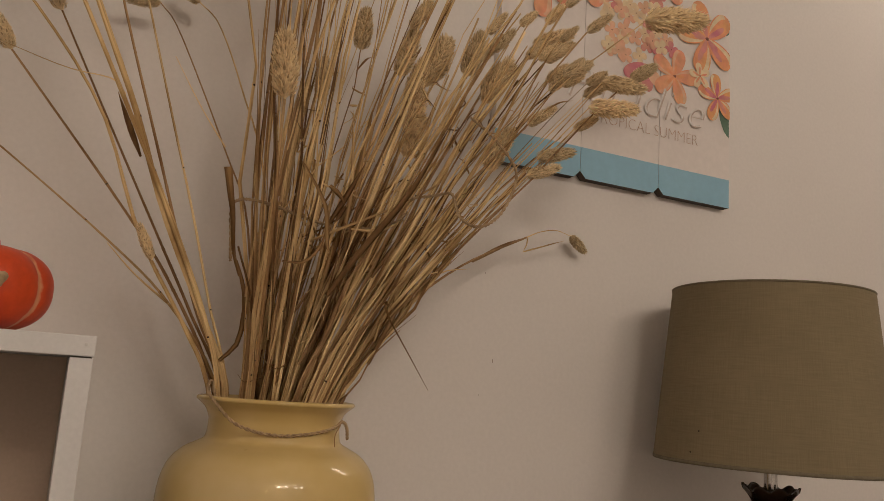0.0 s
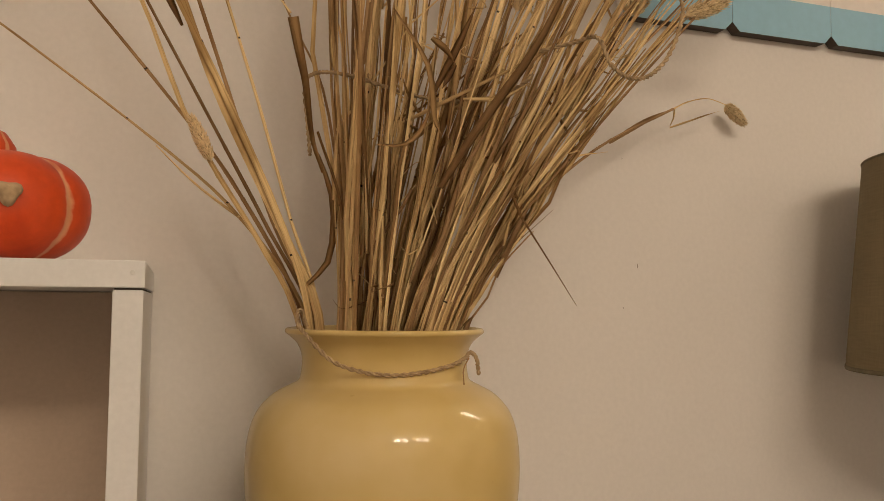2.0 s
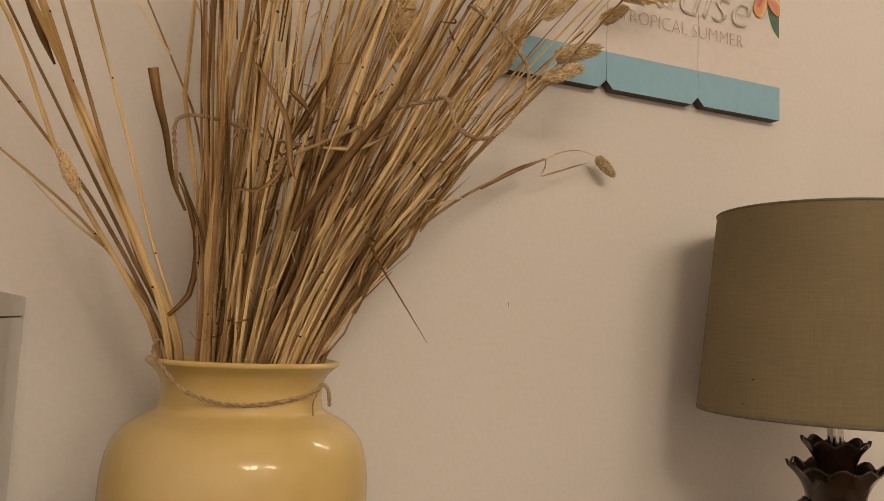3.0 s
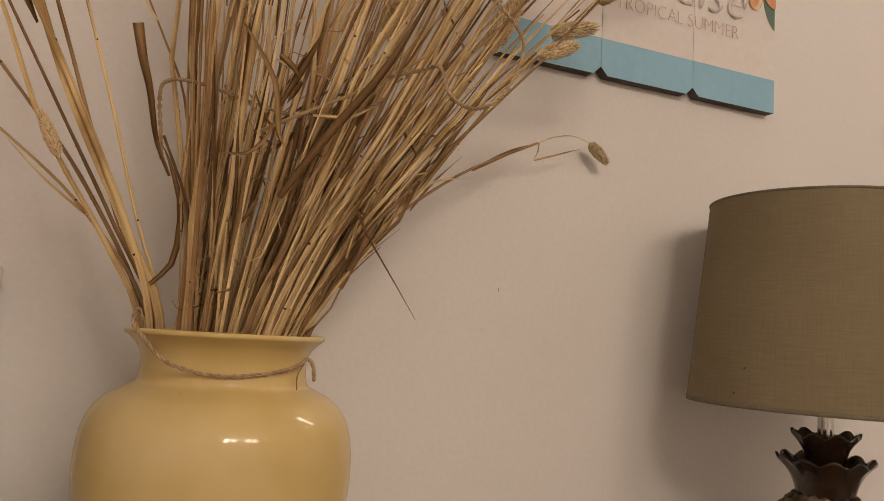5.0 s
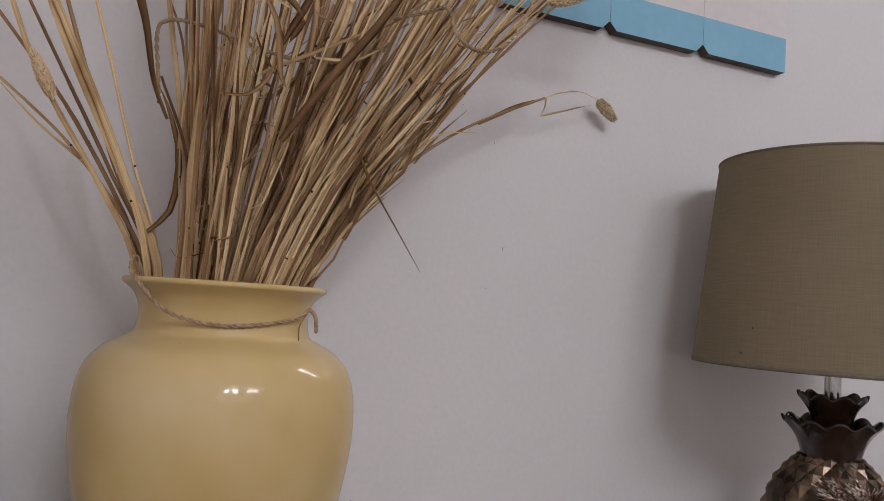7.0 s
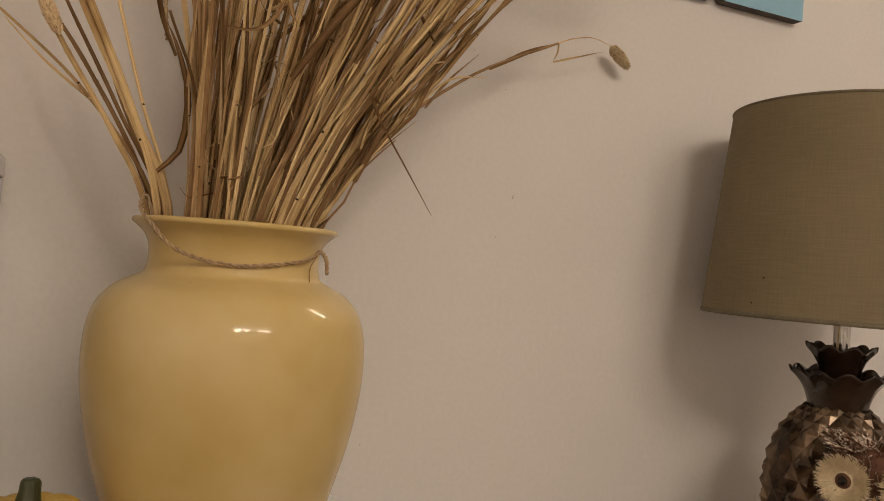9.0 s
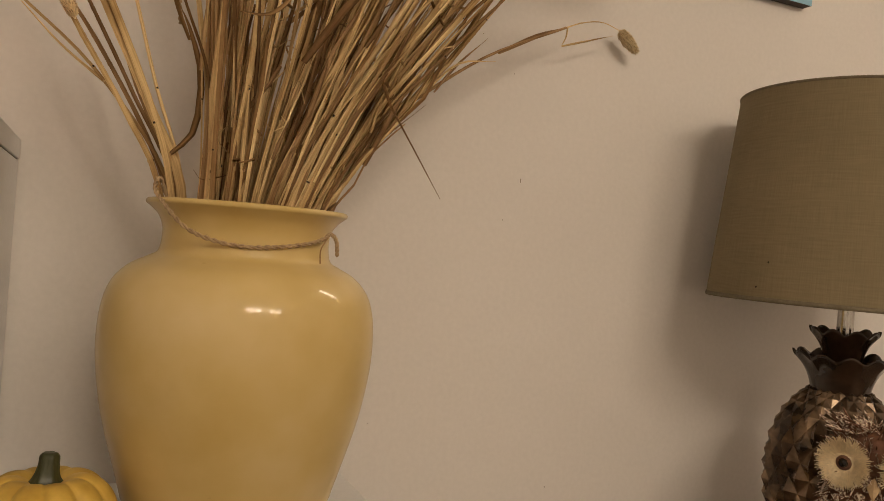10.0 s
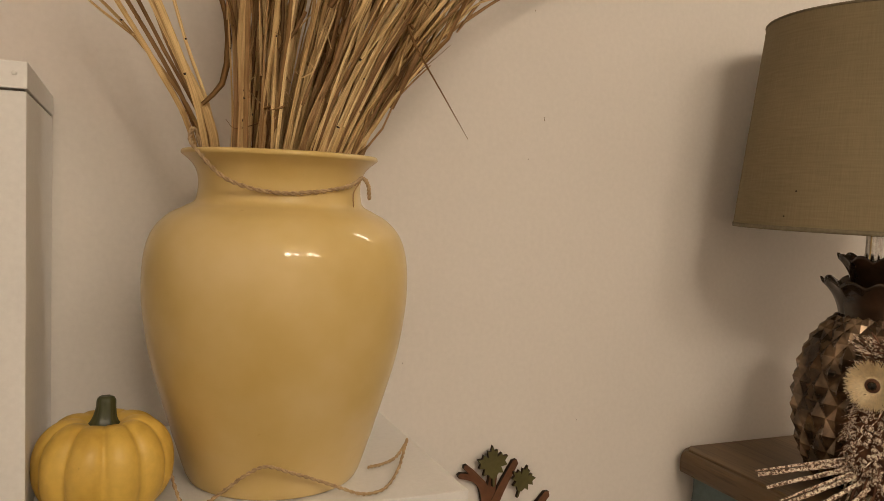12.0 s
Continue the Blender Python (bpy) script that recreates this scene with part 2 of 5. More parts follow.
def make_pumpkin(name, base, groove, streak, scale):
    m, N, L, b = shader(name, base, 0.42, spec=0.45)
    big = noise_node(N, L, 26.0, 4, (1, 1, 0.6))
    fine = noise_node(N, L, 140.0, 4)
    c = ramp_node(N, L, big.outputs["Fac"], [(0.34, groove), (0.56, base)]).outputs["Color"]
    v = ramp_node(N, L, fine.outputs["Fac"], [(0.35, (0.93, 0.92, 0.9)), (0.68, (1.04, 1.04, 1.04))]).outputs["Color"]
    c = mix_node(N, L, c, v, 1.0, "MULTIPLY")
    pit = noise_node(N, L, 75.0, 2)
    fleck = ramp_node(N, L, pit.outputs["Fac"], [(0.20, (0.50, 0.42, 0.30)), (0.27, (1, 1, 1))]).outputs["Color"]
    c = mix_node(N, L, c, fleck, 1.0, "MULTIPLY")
    if streak:
        co = N.new("ShaderNodeTexCoord")
        sep = N.new("ShaderNodeSeparateXYZ")
        L.new(co.outputs["Object"], sep.inputs[0])
        at = N.new("ShaderNodeMath")
        at.operation = "ARCTAN2"
        L.new(sep.outputs[1], at.inputs[0])
        L.new(sep.outputs[0], at.inputs[1])
        wob = noise_node(N, L, 30.0, 4)
        wv = N.new("ShaderNodeMath")
        wv.operation = "MULTIPLY_ADD"
        wv.inputs[1].default_value = 0.35
        L.new(wob.outputs["Fac"], wv.inputs[0])
        L.new(at.outputs[0], wv.inputs[2])
        mul = N.new("ShaderNodeMath")
        mul.operation = "MULTIPLY_ADD"
        mul.inputs[1].default_value = 4.0
        mul.inputs[2].default_value = 2.60
        L.new(wv.outputs[0], mul.inputs[0])
        sn = N.new("ShaderNodeMath")
        sn.operation = "SINE"
        L.new(mul.outputs[0], sn.inputs[0])
        band = ramp_node(N, L, sn.outputs[0], [(0.955, (0, 0, 0)), (0.99, (1, 1, 1))])
        patch = ramp_node(N, L, wob.outputs["Fac"], [(0.36, (0, 0, 0)), (0.55, (0.75, 0.75, 0.75))])
        f = mix_node(N, L, band.outputs["Color"], patch.outputs["Color"], 1.0, "MULTIPLY")
        c = mix_node(N, L, c, streak, f)
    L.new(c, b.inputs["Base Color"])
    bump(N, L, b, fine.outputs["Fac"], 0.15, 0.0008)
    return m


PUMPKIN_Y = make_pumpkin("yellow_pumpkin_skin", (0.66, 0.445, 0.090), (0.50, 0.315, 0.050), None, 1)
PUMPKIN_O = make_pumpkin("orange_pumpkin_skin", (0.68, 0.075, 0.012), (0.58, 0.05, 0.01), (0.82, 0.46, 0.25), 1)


def make_linen():
    m, N, L, b = shader("taupe_linen", (0.27, 0.225, 0.15), 0.9, spec=0.15)
    co = N.new("ShaderNodeUVMap")
    outs = []
    for s in ((900, 26), (30, 460)):
        mp = N.new("ShaderNodeMapping")
        mp.inputs["Scale"].default_value = (s[0], s[1], 1)
        L.new(co.outputs["UV"], mp.inputs["Vector"])
        n = N.new("ShaderNodeTexNoise")
        n.inputs["Scale"].default_value, n.inputs["Detail"].default_value = 1.0, 3.0
        L.new(mp.outputs["Vector"], n.inputs["Vector"])
        outs.append(n.outputs["Fac"])
    add = N.new("ShaderNodeMath")
    add.operation = "ADD"
    L.new(outs[0], add.inputs[0])
    L.new(outs[1], add.inputs[1])
    half = N.new("ShaderNodeMath")
    half.operation = "MULTIPLY"
    half.inputs[1].default_value = 0.5
    L.new(add.outputs[0], half.inputs[0])
    c = ramp_node(N, L, half.outputs[0], [(0.28, (0.205, 0.164, 0.098)), (0.5, (0.240, 0.194, 0.118)), (0.72, (0.274, 0.222, 0.138))]).outputs["Color"]
    big = noise_node(N, L, 9.0, 3)
    g = ramp_node(N, L, big.outputs["Fac"], [(0.3, (0.92, 0.92, 0.91)), (0.7, (1.05, 1.05, 1.05))]).outputs["Color"]
    L.new(mix_node(N, L, c, g, 1.0, "MULTIPLY"), b.inputs["Base Color"])
    bump(N, L, b, half.outputs[0], 0.2, 0.0005)
    return m


LINEN = make_linen()
LINEN_TRIM = mottled("linen_trim", (0.21, 0.175, 0.115), (0.17, 0.14, 0.09), 60.0, 0.9, 300.0, 0.4, 0.0005)


def make_smoked():
    m, N, L, b = shader("smoked_lustre_ceramic", (0.03, 0.02, 0.012), 0.22, metal=0.55, coat=0.3, spec=0.5)
    b.inputs["Coat Roughness"].default_value = 0.04
    n = noise_node(N, L, 28.0, 4)
    c = ramp_node(N, L, n.outputs["Fac"], [(0.34, (0.030, 0.020, 0.013)), (0.5, (0.12, 0.078, 0.046)), (0.68, (0.36, 0.245, 0.15))]).outputs["Color"]
    L.new(c, b.inputs["Base Color"])
    bump(N, L, b, n.outputs["Fac"], 0.08, 0.002)
    return m


SMOKED = make_smoked()
DARK_GLAZE = mottled("dark_brown_glaze", (0.055, 0.032, 0.019), (0.014, 0.009, 0.006), 20.0, 0.13, 90.0, 0.03, 0.0006, coat=0.2, spec=0.45)


def make_oak():
    m, N, L, b = shader("brown_oak", (0.20, 0.125, 0.065), 0.45, spec=0.4)
    grain = noise_node(N, L, 34.0, 6, (1, 0.06, 1))
    pore = noise_node(N, L, 240.0, 4, (1, 0.05, 1))
    c = ramp_node(N, L, grain.outputs["Fac"], [(0.3, (0.078, 0.044, 0.019)), (0.5, (0.122, 0.075, 0.035)), (0.72, (0.165, 0.108, 0.053))]).outputs["Color"]
    p = ramp_node(N, L, pore.outputs["Fac"], [(0.34, (0.6, 0.55, 0.5)), (0.5, (1, 1, 1))]).outputs["Color"]
    L.new(mix_node(N, L, c, p, 1.0, "MULTIPLY"), b.inputs["Base Color"])
    bump(N, L, b, pore.outputs["Fac"], 0.25, 0.0006)
    return m


OAK = make_oak()


# ---- mesh helpers ----
def mesh_object(name, verts, faces, material, parent=None, label="", smooth=False, slots=None):
    me = bpy.data.meshes.new(name)
    me.from_pydata([tuple(v) for v in verts], [], faces)
    for m in material if isinstance(material, (list, tuple)) else [material]:
        me.materials.append(m)
    if slots:
        for p, s in zip(me.polygons, slots):
            p.material_index = s
    if smooth:
        for p in me.polygons:
            p.use_smooth = True
    me.update()
    ob = new(name, me)
    if parent:
        ob.parent = parent
    if label:
        ob["label"] = label
    return ob


def part(name, bm, material, parent=None, label="", smooth=False):
    me = bpy.data.meshes.new(name)
    bm.normal_update()
    bm.to_mesh(me)
    bm.free()
    for m in material if isinstance(material, (list, tuple)) else [material]:
        me.materials.append(m)
    if smooth:
        for p in me.polygons:
            p.use_smooth = True
    ob = new(name, me)
    if parent:
        ob.parent = parent
    if label:
        ob["label"] = label
    return ob


def thing(name, label, category, group="", at=(0, 0, 0)):
    ob = new(name)
    ob.location = at
    ob.empty_display_size = 0.05
    return tagged(ob, label, category, group)


def box(lo, hi, bevel=0.0, segments=2):
    bm = bmesh.new()
    bmesh.ops.create_cube(bm, size=1)
    for v in bm.verts:
        v.co = Vector([lo[i] + (v.co[i] + 0.5) * (hi[i] - lo[i]) for i in range(3)])
    if bevel:
        bmesh.ops.bevel(bm, geom=bm.edges[:], offset=bevel, segments=segments, profile=0.6, affect="EDGES")
    return bm


def lathe(profile, n=64, closed=False, wave=None):
    """Turned body from (radius, height) pairs; wave(angle, k) scales the radius and lifts the height."""
    verts, faces = [], []
    for k, (r, z) in enumerate(profile):
        for j in range(n):
            a = 2 * math.pi * j / n
            s, dz = wave(a, k) if wave else (1, 0)
            verts.append((r * s * math.cos(a), r * s * math.sin(a), z + dz))
    for k in range(len(profile) - 1):
        for j in range(n):
            a, b = k * n + j, k * n + (j + 1) % n
            faces.append((a, b, b + n, a + n))
    if closed:
        faces.append(tuple(range(n - 1, -1, -1)))
        faces.append(tuple((len(profile) - 1) * n + j for j in range(n)))
    return verts, faces


def smooth_line(points, n):
    """n points along a smooth curve through the given ones."""
    P = [Vector(p) for p in points]
    P = [2 * P[0] - P[1]] + P + [2 * P[-1] - P[-2]]
    out = []
    for i in range(n):
        s = i / (n - 1) * (len(P) - 3)
        k = min(int(s), len(P) - 4)
        u = s - k
        a, b, c, d = P[k:k + 4]
        out.append(0.5 * ((2 * b) + (c - a) * u + (2 * a - 5 * b + 4 * c - d) * u * u + (3 * b - a - 3 * c + d) * u ** 3))
    return out


def frames_along(line):
    out = []
    side = Vector((1, 0.3, 0.1))
    for i, p in enumerate(line):
        t = (line[min(i + 1, len(line) - 1)] - line[max(i - 1, 0)]).normalized()
        side = (side - t * side.dot(t)).normalized()
        out.append((p, t, side, t.cross(side)))
    return out


def tube_mesh(line, radii, sides=6, flat=1.0, twist=0.0):
    verts, faces = [], []
    for i, (p, t, a, b) in enumerate(frames_along(line)):
        for j in range(sides):
            q = 2 * math.pi * j / sides + twist * i
            verts.append(p + radii[i] * (a * math.cos(q) + b * flat * math.sin(q)))
    for i in range(len(line) - 1):
        for j in range(sides):
            a, b = i * sides + j, i * sides + (j + 1) % sides
            faces.append((a, b, b + sides, a + sides))
    faces.append(tuple(range(sides - 1, -1, -1)))
    faces.append(tuple((len(line) - 1) * sides + j for j in range(sides)))
    return verts, faces


def rope(name, points, material, parent=None, r=0.0011, n=90, turns=None, label=""):
    """Twine of two twisted strands."""
    line = smooth_line(points, n)
    fr = frames_along(line)
    length = sum((line[i + 1] - line[i]).length for i in range(n - 1))
    turns = turns or length / 0.012
    verts, faces = [], []
    for s in (0, math.pi):
        strand = [p + r * 0.95 * (a * math.cos(s + turns * 6.283 * i / n) + b * math.sin(s + turns * 6.283 * i / n)) for i, (p, t, a, b) in enumerate(fr)]
        v, f = tube_mesh(strand, [r * random.uniform(0.85, 1.15) for _ in strand], 5)
        o = len(verts)
        verts += v
        faces += [tuple(q + o for q in g) for g in f]
    for _ in range(n):
        p, t, a, b = random.choice(fr)
        q = random.uniform(0, 6.283)
        d = (a * math.cos(q) + b * math.sin(q) + t * random.uniform(-0.6, 0.6)).normalized()
        o = len(verts)
        w = t * 0.00015
        verts += [p + d * r - w, p + d * r + w, p + d * (r + random.uniform(0.001, 0.003))]
        faces.append((o, o + 1, o + 2))
    return mesh_object(name, verts, faces, material, parent, label, smooth=True)


def slab(outline, thickness, material_front, material_edge, name, parent=None, label="", y=0.0, bevel=0.0):
    """A flat cut-out in the xz plane with its front at y and its back at y + thickness."""
    n = len(outline)
    verts = [(x, y, z) for x, z in outline] + [(x, y + thickness, z) for x, z in outline]
    faces = [tuple(range(n)), tuple(range(2 * n - 1, n - 1, -1))] + [(i, i + n, (i + 1) % n + n, (i + 1) % n) for i in range(n)]
    ob = mesh_object(name, verts, faces, [material_front, material_edge], parent, label, slots=[0, 1] + [1] * n)
    bm = bmesh.new()
    bm.from_mesh(ob.data)
    bmesh.ops.recalc_face_normals(bm, faces=bm.faces[:])
    bm.to_mesh(ob.data)
    bm.free()
    return ob


# ---- the room ----
WALL_Y, FRONT_Y = 1.388, 1.115
# X0 is set close so the unseen west wall bounces light to the left
X0, X1, Y0, H = -1.2, 3.0, -2.4, 2.45


def structure(name, lo, hi, material, label, category):
    return tagged(part(name, box(lo, hi), material), label, category, kind="structure")


structure("wall_north", (X0 - 0.1, WALL_Y, 0), (X1 + 0.1, WALL_Y + 0.1, H), PAINT, "unseen off-white wall that closes the room and bounces light with faint marks", "wall")
# these three walls are unseen, added to close the room and return light
structure("wall_south", (X0 - 0.1, Y0 - 0.1, 0), (X1 + 0.1, Y0, H), PAINT, "unseen off-white wall that closes the room and bounces light", "wall")
structure("wall_west", (X0 - 0.1, Y0, 0), (X0, WALL_Y, H), PAINT, "unseen off-white wall that closes the room and bounces light", "wall")
structure("wall_east", (X1, Y0, 0), (X1 + 0.1, WALL_Y, H), PAINT, "unseen off-white wall that closes the room and bounces light", "wall")
structure("floor", (X0 - 0.1, Y0 - 0.1, -0.1), (X1 + 0.1, WALL_Y + 0.1, 0), CARPET, "unseen dark carpeted floor, darkened to cut bounced light", "floor")
structure("ceiling", (X0 - 0.1, Y0 - 0.1, H), (X1 + 0.1, WALL_Y + 0.1, H + 0.1), CEIL, "plain white painted ceiling", "ceiling")

# specks and scuffs on the plaster
for sx, sz, sl in ((0.553, 1.193, 0.0020), (0.505, 1.236, 0.0012), (0.5745, 1.057, 0.0055), (0.553, 1.004, 0.0016), (0.648, 0.653, 0.0018), (0.391, 0.743, 0.0012)):
    bm = box((sx - 0.0004, WALL_Y - 0.0007, sz - sl / 2), (sx + 0.0004, WALL_Y - 0.0001, sz + sl / 2), 0.0002, 1)
    part("paint_chip", bm, CHIP, bpy.data.objects["wall_north"], "tiny dark chip in the paint")


def spot_bar():
    t = thing("ceiling_spot_bar", "white enamel ceiling bar with four small spotlights", "ceiling light")
    part("bar", box((SPOT[0] - 0.68, SPOT[1] - 0.03, H - 0.035), (SPOT[0] + 0.64, SPOT[1] + 0.03, H - 0.001), 0.006), STEEL, t)
    for k in range(4):
        v, f = lathe([(0.012, 0.115), (0.02, 0.11), (0.03, 0.085), (0.052, 0.055), (0.062, 0.04), (0.058, 0.04), (0.048, 0.055), (0.026, 0.082)], 24)
        o = mesh_object("spot_cup", v, f, STEEL, t, smooth=True)
        o.location = (SPOT[0] + (-0.60, -0.28, 0.26, 0.56)[k], SPOT[1], SPOT[2])
    return t


spot_bar()
tl = thing("ceiling_tube_light", "slim white ceiling batten with tube", "ceiling light")
part("batten", box((1.45, 1.17, H - 0.035), (2.71, 1.37, H - 0.001), 0.005), STEEL, tl)


# ---- shelf units ----
def shelf_unit(name, x0, x1, low, top, front, label, boards, posts, side_t, top_t):
    """An open unit: top laid over two sides, a recessed back, inner boards and posts."""
    t = thing(name, label, "shelf unit", at=(x0, front, low))
    inv = Matrix.Translation((-x0, -front, -low))
    b = 0.0009

    def panel(kind, lo, hi, m, bevel=b, lab=""):
        bm = box(lo, hi, bevel)
        bm.transform(inv)
        return part(kind, bm, m, t, lab)

    under = top - top_t
    panel("top_panel", (x0, front, under), (x1, WALL_Y - 0.003, top), LAMINATE)
    # near-black strip inside the gap gives the seam its line of shade
    panel("seam_shade_strip", (x1 - side_t + 0.001, front + 0.003, under - 0.0022), (x1 - 0.0022, WALL_Y - 0.006, under - 0.0002), SEAM, 0.0, "dark strip standing for shade in the seam under the top")
    for a0, a1 in ((x1 - side_t, x1 - 0.0008), (x0 + 0.0008, x0 + side_t)):
        panel("side_panel", (a0, front + 0.0015, low), (a1, WALL_Y - 0.004, under - 0.0016), LAMINATE)
    panel("back_panel", (x0 + side_t + 0.0005, WALL_Y - 0.035, low + 0.001), (x1 - side_t - 0.0005, WALL_Y - 0.029, under - 0.001), HARDBOARD, 0.0, "plain beige hardboard back")
    for z in boards:
        panel("shelf_board", (x0 + side_t + 0.0005, front + 0.004, z - 0.016), (x1 - side_t - 0.0005, WALL_Y - 0.036, z), LAMINATE)
    for x in posts:
        panel("divider", (x - 0.008, front + 0.004, low + 0.05), (x + 0.008, WALL_Y - 0.036, under - 0.0005), LAMINATE)
    return t


def cap(parent, centre, axis, r=0.0022):
    v, f = lathe([(r * 0.3, 0.0006), (r, 0.0005), (r * 1.05, 0.0)], 14, True)
    o = mesh_object("screw_cap", v, f, SCREW, parent, "small round screw cap")
    o.location = centre
    o.rotation_euler = axis
    return o


cube = shelf_unit("cube_shelf", -0.365, 0.0, 0.6862, 1.037, FRONT_Y + 0.008, "white laminate cube shelf standing on the low shelf unit", (0.7023,), (), 0.0215, 0.0195)
low = shelf_unit("low_shelf_unit", -0.740, 0.360, 0.0, 0.686, FRONT_Y, "low white laminate open shelf unit against the wall", (0.05,), (-0.375, -0.012), 0.0195, 0.0222)
cap(cube, (0.3565, -0.0005, 0.3423), (radians(90), 0, 0), 0.0016)
part("edge_chip", box((0.898, -0.0006, 0.6640), (0.9012, 0.002, 0.6652), 0.0003, 1), DARK_EDGE, low, "small dark chip on the front edge")
cap(low, (1.0802, 0.052, 0.626), (0, radians(-90), 0), 0.009)


# ---- vase ----
VASE = (0.201, 1.216, 0.686)
PROFILE = [(0.0, 0.004), (0.070, 0.003), (0.0765, 0.0005), (0.0795, 0.004), (0.0830, 0.0125), (0.0915, 0.0395), (0.1015, 0.0725), (0.1118, 0.1095), (0.1184, 0.146), (0.1208, 0.176),
           (0.1190, 0.205), (0.1125, 0.226), (0.1000, 0.2405), (0.0860, 0.2485), (0.0770, 0.2535), (0.0745, 0.2600), (0.0735, 0.2700), (0.0745, 0.2785), (0.0785, 0.2870), (0.0855, 0.2935),
           (0.0885, 0.2958), (0.0886, 0.2985), (0.0865, 0.3000), (0.0825, 0.2985), (0.0750, 0.2900), (0.0700, 0.2780), (0.0690, 0.2650), (0.0720, 0.2500), (0.0950, 0.2360), (0.1130, 0.2000), (0.1150, 0.1500), (0.1000, 0.0700), (0.0750, 0.0150), (0.0, 0.012)]


def refine(profile, n):
    pts = smooth_line([(r, 0, z) for r, z in profile], n)
    return [(max(p.x, 0.0), p.z) for p in pts]


v, f = lathe(refine(PROFILE, 150), 96)
vase = mesh_object("vase", v, f, GLAZE, smooth=True)
vase.location = VASE
tagged(vase, "large glossy yellow glazed ceramic vase on the low shelf", "vase")


# ---- dried grass ----
grass = thing("dried_grass_bouquet", "bundle of dried grass straws with fluffy seed heads", "dried grass", at=(VASE[0], VASE[1], VASE[2] + 0.012))
GI = Matrix.Translation(-Vector((VASE[0], VASE[1], VASE[2] + 0.012)))
RIGHT, DEEP = Vector((0.986, -0.165, 0)), Vector((0.165, 0.986, 0))
MOUTH = Vector((VASE[0], VASE[1], VASE[2] + 0.28))


def head_mesh(seed, length, r):
    rnd = random.Random(seed)
    verts, faces = [], []
    n = 520
    for k in range(n):
        s = (k + 0.5) / n
        a = k * 2.39996 + rnd.uniform(-0.2, 0.2)
        w = r * (math.sin(math.pi * min(1, 0.12 + 0.88 * s)) ** 0.55) * (1.05 - 0.25 * s)
        out = Vector((math.cos(a), math.sin(a), 0))
        side = Vector((-math.sin(a), math.cos(a), 0))
        p = out * w * 0.72 + Vector((0, 0, length * s * 0.93))
        ln, wd = length * rnd.uniform(0.10, 0.17), r * rnd.uniform(0.06, 0.12)
        up = (Vector((0, 0, 1)) * 0.85 + out * rnd.uniform(0.35, 0.75)).normalized()
        o = len(verts)
        verts += [p - out * w * 0.2, p + up * ln * 0.45 + side * wd + out * wd * 0.3, p + up * ln * 0.5 + out * wd * 1.2, p + up * ln * 0.45 - side * wd + out * wd * 0.3, p + up * ln]
        faces += [(o, o + 1, o + 2), (o, o + 2, o + 3), (o + 4, o + 2, o + 1), (o + 4, o + 3, o + 2)]
    core, cf = lathe([(0.0008, -0.002), (r * 0.45, length * 0.06), (r * 0.8, length * 0.3), (r * 0.75, length * 0.6), (r * 0.4, length * 0.88), (0.0006, length * 0.97)], 10, True)
    o = len(verts)
    verts += [Vector(c) for c in core]
    faces += [tuple(q + o for q in g) for g in cf]
    me = bpy.data.meshes.new("seed_head")
    me.from_pydata([tuple(q) for q in verts], [], faces)
    me.materials.append(HEADS)
    return me


HEAD_MESHES = [head_mesh(k, 0.055 + 0.004 * (k % 3), 0.0098 + 0.0007 * (k % 4)) for k in range(6)]


def seed_head(parent, p, direction, size=1.0, fat=1.0):
    ob = new("seed_head", random.choice(HEAD_MESHES))
    q = Vector(direction).normalized().to_track_quat("Z", "Y").to_matrix().to_4x4()
    ob.matrix_world = GI @ Matrix.Translation(p) @ q @ Matrix.Rotation(random.uniform(0, 6.28), 4, "Z") @ Matrix.Diagonal((size * fat, size * fat, size, 1))
    ob.parent = parent
    return ob


def straw(line, r0, r1, nodes=(), material=STRAW, name="straw", flat=1.0, sides=6):
    """One stalk, faintly ridged; a few joints carry a small dark fleck on one side."""
    n = len(line)
    radii = [(r0 + (r1 - r0) * i / (n - 1)) * random.uniform(0.93, 1.07) for i in range(n)]
    pts, rad, slots_at = [], [], []
    for i in range(n):
        if i in nodes and 0 < i < n - 1:
            t = (line[i + 1] - line[i - 1]).normalized()
            h = random.uniform(0.0006, 0.0012)
            pts += [line[i] - t * (h + 0.0009), line[i] - t * h, line[i] + t * h, line[i] + t * (h + 0.0009)]
            rad += [radii[i], radii[i] * 1.10, radii[i] * 1.10, radii[i] * 0.97]
            slots_at.append(len(pts) - 3)
        else:
            pts.append(line[i])
            rad.append(radii[i])
    v, f = tube_mesh(pts, rad, sides, flat)
    v = [GI @ q for q in v]
    slots = [0] * len(f)
    for k in slots_at:
        start = random.randrange(sides)
        for j in range(random.choice((1, 1, 1, 2, 2))):
            slots[k * sides + (start + j) % sides] = 1
    ob = lengthwise(mesh_object(name, v, f, [material, STRAW_NODE], grass, slots=slots), sides)
    if flat > 0.75:
        for p in ob.data.polygons:
            p.use_smooth = True
    return ob


def lengthwise(ob, sides):
    """Gives a tube or ribbon coordinates round and along it."""
    rings = max(1, len(ob.data.vertices) // sides - 1)
    lay = ob.data.uv_layers.new(name="UVMap")
    for loop in ob.data.loops:
        i, j = divmod(loop.vertex_index, sides)
        lay.data[loop.index].uv = (j / sides, i / rings)
    return ob


